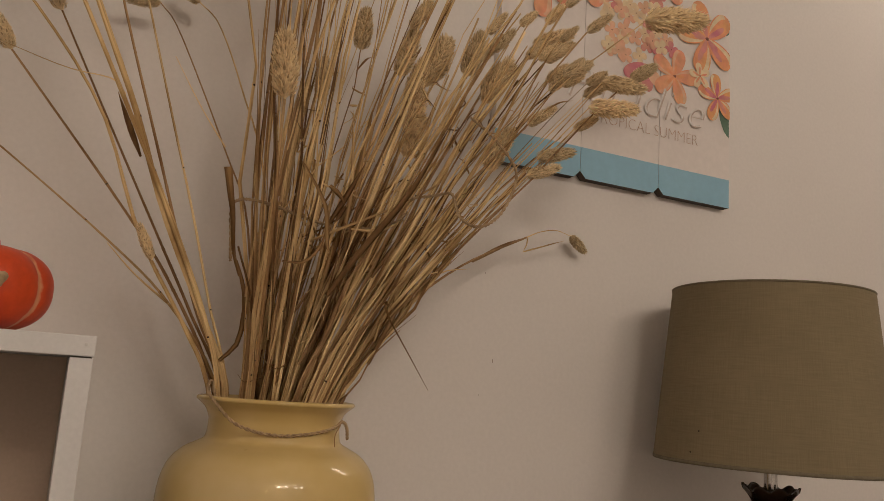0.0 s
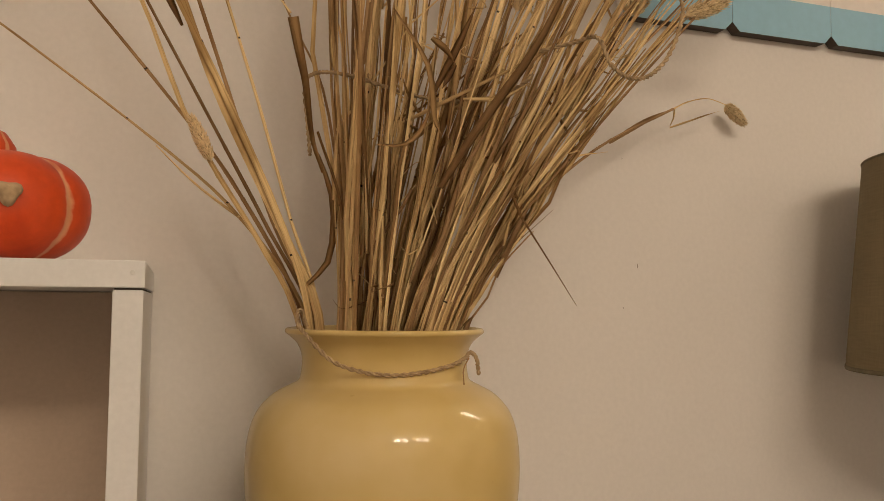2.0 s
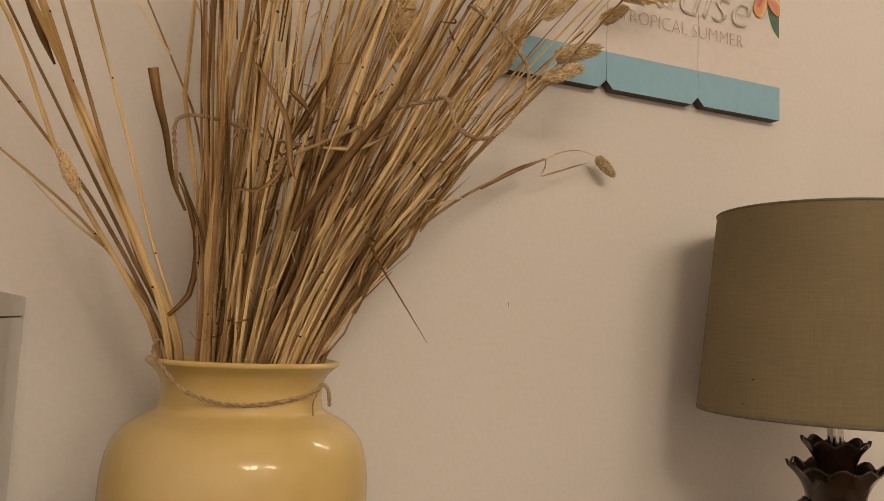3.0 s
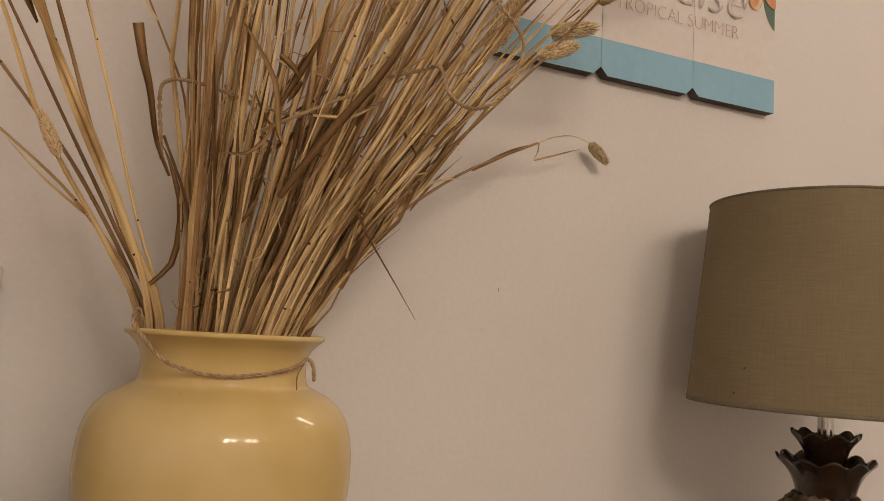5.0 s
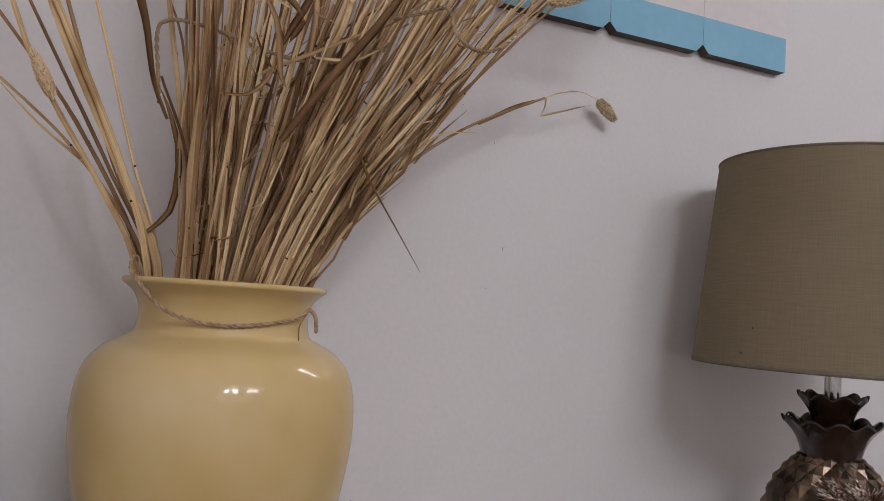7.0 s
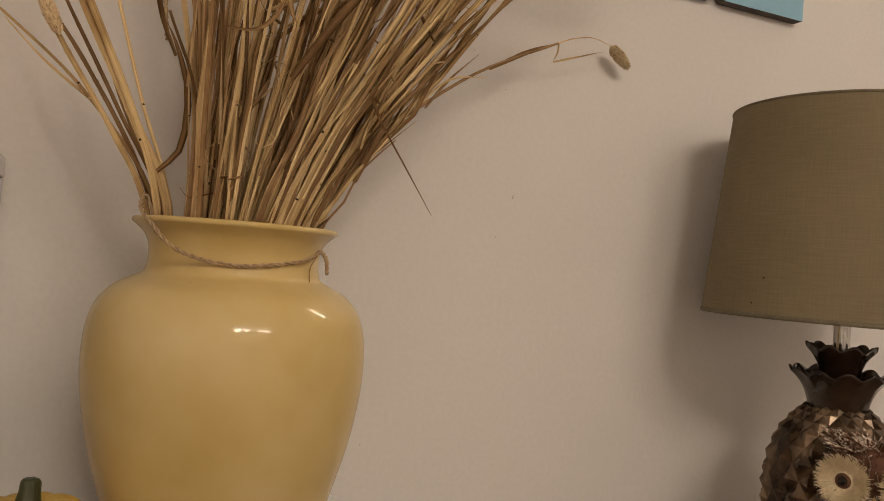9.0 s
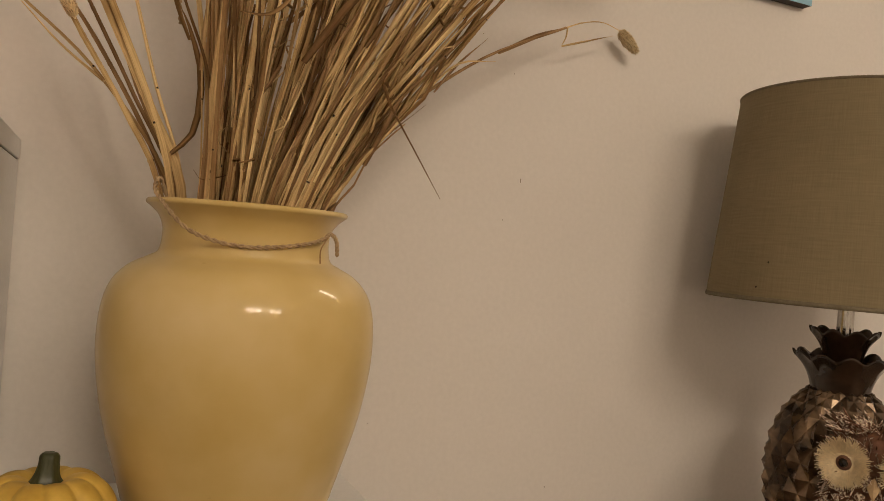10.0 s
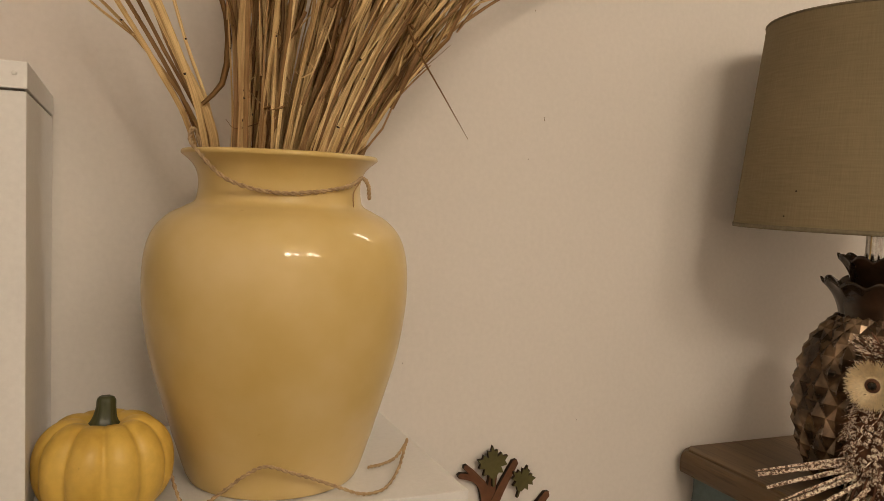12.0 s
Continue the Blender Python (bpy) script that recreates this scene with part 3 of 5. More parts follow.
def blade(line, width, material, parent, fold=0.35, name="dry_leaf", cut=False, turn=None):
    """A dry leaf: a folded ribbon that tapers at both ends."""
    fr = frames_along(line)
    n = len(fr)
    verts, faces = [], []
    tw = random.uniform(0, 6.28) if turn is None else turn
    for i, (p, t, a, b) in enumerate(fr):
        s = i / (n - 1)
        w = width * (0.35 + 0.65 * math.sin(math.pi * min(1, 0.15 + s * 0.85))) * (1 - s ** 4 * 0.9)
        if cut:
            w = width * (0.3 + 0.7 * s)
        q = tw + (0.0 if cut else 1.2 * s)
        d, e = a * math.cos(q) + b * math.sin(q), b * math.cos(q) - a * math.sin(q)
        verts += [GI @ (p - d * w), GI @ (p + e * w * fold), GI @ (p + d * w), GI @ (p + e * (w * fold - 0.0004))]
    for i in range(n - 1):
        o = i * 4
        for j in range(4):
            faces.append((o + j, o + (j + 1) % 4, o + 4 + (j + 1) % 4, o + 4 + j))
    return lengthwise(mesh_object(name, verts, faces, material, parent, smooth=True), 4)


def grow(u, d, theta, deep, length, bend, deep_bend=0.0, steps=26, wiggle=0.028, kink=0.0):
    """A stalk that leaves the mouth at (u, d) with a lean, and bends on its way; it starts down in the vase."""
    base = MOUTH + RIGHT * u + DEEP * d
    dirs = lambda th, dp: (RIGHT * math.sin(th) + DEEP * math.sin(dp) + Vector((0, 0, 1)) * math.cos(th)).normalized()
    foot = base - dirs(theta * 0.6, deep * 0.5) * 0.13
    off = Vector((foot.x - VASE[0], foot.y - VASE[1], 0))
    if off.length > 0.09:
        foot -= off * (1 - 0.09 / off.length)
    pts = [foot, base - dirs(theta, deep) * 0.03]
    p = base.copy()
    th, dp, ds = theta, deep, length / steps
    j1, j2 = 0.0, 0.0
    for i in range(steps + 1):
        pts.append(p.copy())
        if i % 6 == 5:
            j1, j2 = random.gauss(0, wiggle * 2.2), random.gauss(0, wiggle * 2.2)
        th += bend * (2.6 if i < steps * 0.26 else 0.44) / steps + (kink if i == int(steps * 0.55) else 0.0)
        dp += deep_bend / steps
        p = p + dirs(th + j1, dp + j2) * ds
        p.y = min(p.y, WALL_Y - 0.02)
    return pts


def joints(n, length):
    gap = max(4, int(n * random.uniform(0.13, 0.24) / max(length, 0.2)))
    return tuple(range(random.randint(4, 4 + gap), n - 4, gap))


random.seed(7)
# the main sheaf: upright at one edge, leaning and bending over at the other
COUNT = 172
for k in range(COUNT):
    q = min(1.0, max(0.0, (k + random.uniform(-6, 6)) / COUNT))
    # an upright clump, a thin stretch, then the leaning fan
    s = q * 0.66 if q < 0.32 else 0.211 + (q - 0.32) * 3.4 if q < 0.40 else 0.483 + (q - 0.40) * 0.862
    u = -0.043 + 0.106 * q
    span = math.sqrt(max(0.0, 0.062 ** 2 - min(abs(u), 0.061) ** 2))
    d = random.uniform(-1, 0.6) * max(span, 0.012)
    theta = radians(min(0.5 + 20.5 * s ** 1.1 + random.gauss(0, 2.2), 20.5))
    deep = radians(random.uniform(-8 if s < 0.7 else -3, 5)) + d * 1.2
    bend = radians(min(-2 + 21 * s ** 1.3 + random.gauss(0, 2.8), 20.5))
    length = random.uniform(0.54, 0.72) if s < 0.45 else random.uniform(0.48, 0.70 - 0.10 * s)
    if random.random() < 0.30:
        length *= random.uniform(0.25, 0.75)
    kink = (1 if s < 0.25 else random.choice((-1, 1))) * radians(random.uniform(20, 60)) if 0.05 < s < 0.5 and random.random() < 0.16 else 0.0
    if kink:
        length *= 0.55
    line = grow(u, d, theta, deep, length, bend, radians(random.uniform(-6, 4)), wiggle=0.034, kink=kink)
    r = random.choice((0.0010, 0.0012, 0.0015, 0.0018, 0.0021, 0.0025, 0.0029, 0.0033))
    mat = DARK_STRAW if random.random() < (0.16 if s < 0.22 else 0.05) else STRAW
    o = straw(line, r, r * 0.48, joints(len(line), length), mat, flat=random.choice((0.3, 0.4, 0.55, 0.8)))
    tip = (line[-1] - line[-2]).normalized()
    if length > 0.48 and (s < 0.25 or s > 0.8 or random.random() < 0.3) and random.random() < 0.8:
        seed_head(o, line[-1] - tip * 0.004, tip + Vector((0.25 * s, 0, -0.12 * s)), random.uniform(0.6, 1.0), random.uniform(0.8, 1.05))
    for _ in range(random.choice((0, 1, 1, 2) if s > 0.45 else (0, 1, 1, 2))):
        # a sheath that still hugs the stalk
        i = random.randint(1, 14)
        q = line[i:i + random.randint(4, 9)]
        sd = Vector((random.uniform(-1, 1), random.uniform(-1, 0.3), 0)) * 0.0022
        blade([p + sd for p in q], random.uniform(0.0018, 0.0038), DARK_STRAW if random.random() < 0.12 else STRAW, o, 0.5, "leaf_sheath")
    if random.random() < 0.5:
        i = random.randint(4, 17)
        a = line[i]
        t = (line[i + 1] - line[i]).normalized()
        ln = random.uniform(0.05, 0.2)
        sd = Vector((random.uniform(-0.5, 0.5), random.uniform(-0.5, 0.2), random.uniform(-0.15, 0.1)))
        leaf = smooth_line([a, a + t * ln * 0.45 + sd * 0.01, a + t * ln + sd * 0.05 * random.random() * ln / 0.1], 9)
        blade(leaf, random.uniform(0.0012, 0.0034), DARK_STRAW if random.random() < 0.2 else STRAW, o)


for k in range(12):
    s = random.uniform(0.25, 0.85)
    line = grow(-0.03 + 0.075 * s, random.uniform(0.0, 0.035), radians(3 + 25 * s + random.gauss(0, 4)), radians(random.uniform(-2, 9)), random.uniform(0.36, 0.50), radians(random.gauss(6, 6)))
    o = straw(line, 0.0013, 0.0008, joints(len(line), 0.45))
    seed_head(o, line[-1], line[-1] - line[-3], random.uniform(0.9, 1.3), random.uniform(0.9, 1.15))


def fibre(p, reach):
    """A frayed curl of peel."""
    a = random.uniform(0, 6.28)
    q = p + Vector((math.cos(a) * reach * 0.5, -abs(math.sin(a)) * reach * 0.4, random.uniform(-0.2, 0.6) * reach))
    e = q + Vector((random.uniform(-1, 1), random.uniform(-0.6, 0.1), random.uniform(-0.6, 0.8))) * reach * 0.5
    return smooth_line([p, q, e], 7)


for k in range(110):
    s = random.random()
    h = random.uniform(0.03 + 0.12 * s, 0.42)
    p = MOUTH + RIGHT * (-0.03 + 0.085 * s + h * math.tan(radians(4 + 27 * s))) + DEEP * random.uniform(-0.06, -0.02) + Vector((0, 0, h))
    blade(fibre(p, random.uniform(0.012, 0.045)), random.uniform(0.0005, 0.0016), random.choice((STRAW, STRAW, DARK_STRAW)), grass, 0.4, "frayed_peel")


def hero(points, r0, r1, head=0.0, droop=None, material=STRAW, n=24, fat=1.0, nodes=True):
    line = smooth_line(points, n)
    o = straw(line, r0, r1, joints(n, 0.6) if nodes else (), material, flat=random.choice((0.5, 0.7, 0.9)))
    if head:
        seed_head(o, line[-1], droop or (line[-1] - line[-2]), head, fat)
    return o


IN = (0.150, 1.222, 0.86)
# the loose straws that part from the sheaf on the shelf side
hero([IN, (0.132, 1.220, 0.993), (0.073, 1.240, 1.083), (0.004, 1.270, 1.149), (-0.121, 1.280, 1.242), (-0.250, 1.285, 1.330)], 0.0022, 0.0009, 0.8)
hero([(0.073, 1.240, 1.083), (0.035, 1.262, 1.114), (0.001, 1.270, 1.148)], 0.0016, 0.0005, nodes=False, n=10)
hero([IN, (0.140, 1.210, 0.994), (0.107, 1.200, 1.065), (0.049, 1.190, 1.181), (0.007, 1.180, 1.284), (-0.043, 1.170, 1.389), (-0.10, 1.16, 1.52)], 0.0046, 0.0029, 1.1)
hero([IN, (0.131, 1.206, 0.993), (0.109, 1.196, 1.063), (0.056, 1.186, 1.176), (-0.001, 1.176, 1.283), (-0.057, 1.166, 1.385), (-0.12, 1.16, 1.50)], 0.0036, 0.0020, 1.0)
hero([IN, (0.123, 1.220, 0.993), (0.088, 1.220, 1.061), (0.029, 1.220, 1.158), (-0.025, 1.220, 1.286), (-0.107, 1.220, 1.393), (-0.19, 1.22, 1.47)], 0.0030, 0.0014, 1.0)
hero([IN, (0.129, 1.224, 0.993), (0.070, 1.240, 1.108), (0.005, 1.242, 1.193), (-0.123, 1.252, 1.345)], 0.0028, 0.0013, 0.75, (-0.5, 0, 0.9))
hero([(-0.004, 1.192, 1.300), (-0.019, 1.200, 1.317), (-0.064, 1.200, 1.319), (-0.124, 1.200, 1.332)], 0.0014, 0.0005, nodes=False, n=12)
hero([IN, (0.137, 1.214, 0.994), (0.095, 1.204, 1.083), (0.041, 1.200, 1.236), (-0.019, 1.200, 1.409), (-0.05, 1.2, 1.52)], 0.0024, 0.0013, 1.0)
hero([IN, (0.142, 1.216, 0.994), (0.112, 1.206, 1.083), (0.083, 1.204, 1.180), (0.045, 1.210, 1.300), (-0.005, 1.215, 1.46)], 0.0020, 0.0012, 1.0)
hero([IN, (0.136, 1.226, 0.993), (0.096, 1.232, 1.075), (0.050, 1.236, 1.160), (-0.010, 1.24, 1.270), (-0.080, 1.245, 1.400)], 0.0023, 0.0012, 0.9)
hero([(0.18, 1.22, 0.85), (0.166, 1.200, 0.996), (0.150, 1.240, 1.186), (0.121, 1.280, 1.281), (0.052, 1.300, 1.428), (0.026, 1.340, 1.480)], 0.0019, 0.0008, 0.7, (-0.8, 0.1, -0.1))
hero([(0.18, 1.22, 0.85), (0.169, 1.200, 0.996), (0.165, 1.240, 1.237), (0.132, 1.280, 1.365), (0.098, 1.300, 1.451), (0.074, 1.340, 1.494)], 0.0018, 0.0007, 0.7, (-0.7, 0.1, 0.4))
hero([(0.117, 1.262, 1.282), (0.085, 1.285, 1.335), (0.050, 1.300, 1.397)], 0.0012, 0.0005, nodes=False, n=10)
hero([(0.17, 1.21, 0.85), (0.158, 1.150, 0.998), (0.152, 1.115, 1.164), (0.146, 1.095, 1.300)], 0.0026, 0.0016, 1.15, (-0.1, -0.05, 1), fat=1.15)
# sheaths and torn leaves on them
g = hero([(0.165, 1.21, 0.86), (0.160, 1.200, 1.020), (0.152, 1.180, 1.089), (0.124, 1.140, 1.143)], 0.0016, 0.0012, material=DARK_STRAW)
blade(smooth_line([(0.133, 1.165, 1.115), (0.118, 1.130, 1.136), (0.108, 1.100, 1.168), (0.100, 1.080, 1.186), (0.094, 1.075, 1.210)], 14), 0.0040, DARK_STRAW, g, 0.2, cut=True, turn=0.0)
seed_head(g, Vector((0.046, 1.212, 1.128)), (-0.42, -0.05, 0.86), 0.74, 0.70)
blade(smooth_line([(0.020, 1.195, 1.235), (0.006, 1.190, 1.262), (-0.012, 1.186, 1.300)], 9), 0.0040, DARK_STRAW, g)
# torn, curled leaf sheaths at the foot of the leaning edge
for k in range(6):
    q = k / 5
    p = Vector((0.256 + 0.046 * q + random.uniform(-0.005, 0.003), 1.162 + random.uniform(-0.010, 0.008), 0.990 + 0.085 * q))
    e = p + Vector((random.uniform(0.010, 0.020), random.uniform(-0.004, 0.004), random.uniform(0.028, 0.042)))
    mid = (p + e) / 2 + Vector((random.uniform(-0.004, 0.003), -0.003, random.uniform(-0.003, 0.003)))
    blade(smooth_line([p, mid, e], 9), random.uniform(0.0012, 0.0024), random.choice((DARK_STRAW, STRAW)), grass, 0.6, "torn_sheath")
# the bent dark straw that hangs out of the sheaf
h = hero([(0.262, 1.150, 1.170), (0.288, 1.148, 1.118), (0.305, 1.149, 1.083)], 0.0022, 0.0016, material=DARK_STRAW, n=8, nodes=False)
hero([(0.305, 1.149, 1.083), (0.334, 1.153, 1.045), (0.363, 1.158, 1.007)], 0.0013, 0.0003, material=DARK_STRAW, n=8, nodes=False)
# the one that reaches the wall, with a kinked leaf and a nodding head
i1 = hero([(0.24, 1.22, 0.86), (0.276, 1.212, 0.992), (0.324, 1.240, 1.074), (0.385, 1.280, 1.124), (0.479, 1.310, 1.190), (0.593, 1.335, 1.248)], 0.0026, 0.0014, n=24)
hero([(0.593, 1.335, 1.248), (0.625, 1.348, 1.263), (0.660, 1.356, 1.272), (0.692, 1.361, 1.268)], 0.0009, 0.0006, 0.70, (0.80, 0.03, -0.62), n=14, nodes=False, fat=1.0)
blade(smooth_line([(0.490, 1.312, 1.194), (0.545, 1.324, 1.226), (0.597, 1.338, 1.250)], 9), 0.0030, STRAW, i1, 0.8)
blade(smooth_line([(0.597, 1.338, 1.250), (0.597, 1.342, 1.238), (0.594, 1.345, 1.227)], 7), 0.0020, STRAW, i1, 0.9)
blade(smooth_line([(0.594, 1.345, 1.227), (0.635, 1.352, 1.243), (0.679, 1.358, 1.258)], 9), 0.0024, STRAW, i1, 0.9)
blade(smooth_line([(0.400, 1.282, 1.130), (0.432, 1.298, 1.168), (0.469, 1.300, 1.205)], 9), 0.0016, STRAW, i1)
blade(smooth_line([(0.385, 1.280, 1.124), (0.430, 1.292, 1.168), (0.484, 1.306, 1.182)], 9), 0.0024, STRAW, i1, 0.8)
# heavier heads that bend out in front of the picture
for pts, size, aim in (
        (((0.262, 1.20, 0.995), (0.325, 1.18, 1.11), (0.47, 1.14, 1.36), (0.640, 1.12, 1.532)), 1.75, (1, 0, 0.25)),
        (((0.258, 1.20, 0.995), (0.308, 1.17, 1.09), (0.43, 1.14, 1.26), (0.570, 1.12, 1.425)), 1.1, (0.9, 0, 0.05)),
        (((0.260, 1.20, 0.995), (0.306, 1.17, 1.08), (0.42, 1.14, 1.23), (0.550, 1.12, 1.385)), 1.25, (0.95, 0, 0.15)),
        (((0.259, 1.20, 0.995), (0.305, 1.18, 1.08), (0.385, 1.16, 1.20), (0.492, 1.15, 1.312)), 0.95, (0.9, 0, 0.3)),
        (((0.261, 1.20, 0.995), (0.307, 1.18, 1.075), (0.387, 1.16, 1.19), (0.478, 1.15, 1.286)), 0.9, (0.85, 0, 0.35)),
        (((0.255, 1.22, 0.995), (0.305, 1.22, 1.09), (0.405, 1.22, 1.27), (0.545, 1.22, 1.455)), 1.2, (0.85, 0, 0.4)),
        (((0.258, 1.22, 0.995), (0.315, 1.22, 1.11), (0.41, 1.22, 1.32), (0.520, 1.22, 1.500)), 1.2, (0.8, 0, 0.45))):
    hero([(0.225, 1.215, 0.86), *pts], 0.0015, 0.0008, size, aim, fat=0.9)
# crossing broken leaves in the sheaf
for pts, w, m in (
        (((0.213, 1.10, 1.098), (0.246, 1.098, 1.150), (0.292, 1.095, 1.215), (0.327, 1.10, 1.279), (0.350, 1.11, 1.320)), 0.0040, DARK_STRAW),
        (((0.162, 1.10, 1.128), (0.183, 1.095, 1.129), (0.200, 1.10, 1.147), (0.207, 1.10, 1.172)), 0.0022, DARK_STRAW),
        (((0.207, 1.10, 1.172), (0.222, 1.09, 1.205), (0.240, 1.09, 1.245)), 0.0034, DARK_STRAW),
        (((0.174, 1.10, 1.236), (0.201, 1.095, 1.192), (0.208, 1.10, 1.153), (0.214, 1.10, 1.140)), 0.0032, DARK_STRAW),
        (((0.204, 1.095, 1.214), (0.214, 1.09, 1.204), (0.222, 1.09, 1.193)), 0.0028, DARK_STRAW),
        (((0.222, 1.09, 1.193), (0.216, 1.09, 1.183), (0.211, 1.09, 1.173)), 0.0028, DARK_STRAW),
        (((0.243, 1.13, 1.178), (0.273, 1.12, 1.179), (0.298, 1.12, 1.194)), 0.0022, STRAW),
        (((0.128, 1.20, 1.024), (0.145, 1.195, 1.046), (0.147, 1.19, 1.091), (0.135, 1.19, 1.130), (0.125, 1.19, 1.149)), 0.0030, DARK_STRAW),
        (((0.160, 1.17, 1.120), (0.155, 1.175, 1.150), (0.150, 1.18, 1.170)), 0.0034, STRAW)):
    blade(smooth_line(pts, 10), w, m, grass)

# ---- twine ----
K = [(0.137, 1.205, 0.955), (0.122, 1.190, 1.000), (0.1165, 1.178, 0.9925), (0.1235, 1.166, 0.9800), (0.140, 1.149, 0.962), (0.163, 1.1455, 0.953), (0.190, 1.1405, 0.950), (0.215, 1.1415, 0.952), (0.240, 1.150, 0.956), (0.2565, 1.160, 0.961), (0.264, 1.165, 0.966), (0.270, 1.166, 0.960), (0.2705, 1.162, 0.947)]
neck_twine = rope("neck_twine", K, JUTE, n=150)
tagged(neck_twine, "thin jute twine tied round the neck of the vase", "twine")
mesh_object("loose_end", *tube_mesh(smooth_line([(0.259, 1.156, 0.962), (0.2525, 1.1515, 0.952), (0.2520, 1.1485, 0.940)], 8), [0.0006] * 8, 5), DARK_STRAW, neck_twine, "dark stray fibre")
J = [(0.302, 1.108, 1.218), (0.326, 1.090, 1.223), (0.336, 1.071, 1.222), (0.339, 1.056, 1.196), (0.355, 1.056, 1.187), (0.373, 1.057, 1.190), (0.395, 1.062, 1.209), (0.413, 1.068, 1.242), (0.415, 1.073, 1.268), (0.402, 1.099, 1.305), (0.376, 1.117, 1.333)]
tagged(rope("loose_twine", J, JUTE, n=120), "curled loop of jute twine hanging in the dried grass", "twine")
sheaf_twine = rope("binding_twine", [(0.128, 1.200, 1.135), (0.1245, 1.195, 1.160), (0.121, 1.190, 1.194), (0.128, 1.185, 1.203), (0.144, 1.180, 1.204), (0.170, 1.178, 1.200), (0.21, 1.175, 1.190), (0.25, 1.170, 1.186), (0.285, 1.150, 1.190), (0.300, 1.130, 1.198), (0.320, 1.16, 1.215)], JUTE, n=110)
tagged(sheaf_twine, "jute twine bound loosely round the dried grass", "twine")
T = [(0.104, 1.200, 0.722), (0.106, 1.170, 0.706), (0.112, 1.148, 0.6905), (0.119, 1.138, 0.6885), (0.128, 1.138, 0.690), (0.142, 1.128, 0.703), (0.158, 1.117, 0.719), (0.174, 1.1125, 0.727), (0.195, 1.114, 0.7195), (0.219, 1.122, 0.708), (0.242, 1.126, 0.697), (0.263, 1.128, 0.6885), (0.286, 1.135, 0.6885), (0.313, 1.176, 0.689), (0.328, 1.203, 0.697), (0.335, 1.213, 0.705), (0.331, 1.209, 0.701), (0.318, 1.200, 0.692), (0.302, 1.194, 0.689), (0.287, 1.190, 0.689)]
base_twine = rope("base_twine", T, JUTE, r=0.0009, n=200)
tagged(base_twine, "jute twine trailing round the foot of the vase on the shelf", "twine")


# ---- pumpkins ----
def pumpkin(name, centre, r, h, ribs, material, stem, label, depth, phase=0.0):
    n, m = 144, 40
    verts, faces = [], []
    for i in range(m + 1):
        a = math.pi * i / m
        for j in range(n):
            q = 2 * math.pi * j / n + phase
            rib = abs(math.cos(q * ribs / 2)) ** 0.55
            k = (1 - depth) + depth * rib
            irregular = 1 + 0.025 * math.sin(2 * q + 1) + 0.018 * math.sin(3 * q)
            rr = r * (math.sin(a) ** 0.78) * k * irregular
            z = h * 0.5 * (1 + math.copysign(abs(math.cos(a)) ** 0.9, math.cos(a)))
            dip = math.exp(-(rr / (0.33 * r)) ** 2)
            z += (-0.16 if a < math.pi / 2 else 0.09) * h * dip + (0.05 * h * (rib - 0.6) * (math.sin(a) ** 2) if a < math.pi / 2 else 0)
            verts.append((rr * math.cos(q), rr * math.sin(q), z))
    for i in range(m):
        for j in range(n):
            a, b = i * n + j, i * n + (j + 1) % n
            faces.append((a, a + n, b + n, b))
    t = thing(name, label, "pumpkin", at=centre)
    low = min(v[2] for v in verts)
    part_ob = mesh_object("body", [(x, y, z - low) for x, y, z in verts], faces, material, t, smooth=True)
    stem(t, h - low)
    return t


def yellow_stem(t, h):
    z = h * 0.84
    line = smooth_line([(0, 0, z - 0.003), (0.000, 0, z + 0.006), (0.0008, 0, z + 0.016), (0.0012, 0, z + 0.026)], 14)
    radii = [0.0190, 0.0168, 0.0142, 0.0118, 0.0100, 0.0088, 0.0080, 0.0075, 0.0071, 0.0068, 0.0066, 0.0066, 0.0064, 0.0050]
    v, f = tube_mesh(line, radii, 20)
    v = [Vector(((p.x) * (1 + 0.13 * math.cos(6 * math.atan2(p.y, p.x))), p.y * (1 + 0.13 * math.cos(6 * math.atan2(p.y, p.x))), p.z)) for p in v]
    mesh_object("stem", v, f, STEM_GREEN, t, "short dark green stem", smooth=True)


pumpkin("yellow_pumpkin", (0.0530, 1.157, 0.6862), 0.0525, 0.0860, 10, PUMPKIN_Y, yellow_stem, "small pale yellow ribbed pumpkin with green stem on the shelf", 0.12, 0.3)


def orange_bits(t, h):
    # lobed crown of the turban shape and a dry scar on the side
    v, f = lathe([(0.0, 0.030), (0.010, 0.0295), (0.020, 0.024), (0.026, 0.014), (0.028, 0.0), (0.024, -0.010)], 48, wave=lambda a, k: (1 + 0.10 * abs(math.cos(1.5 * a)), 0))
    o = mesh_object("crown", v, f, PUMPKIN_O, t, "raised lobed orange crown", smooth=True)
    o.location = (-0.012, -0.004, h * 0.86)
    v, f = lathe([(0.0, 0.004), (0.004, 0.0035), (0.0065, 0.002), (0.0085, -0.002)], 20, wave=lambda a, k: (1 + 0.2 * math.sin(3 * a), 0))
    o = mesh_object("scar", v, f, OWL_ROPE, t, "dry beige scar", smooth=True)
    o.location = (0.0244, -0.0664, h * 0.53)
    o.rotation_euler = (radians(92), 0, radians(20))


pumpkin("orange_pumpkin", (-0.115, 1.200, 1.0372), 0.069, 0.0900, 7, PUMPKIN_O, orange_bits, "glossy orange-red pumpkin with pale streaks on the tall shelf", 0.05, 0.9)


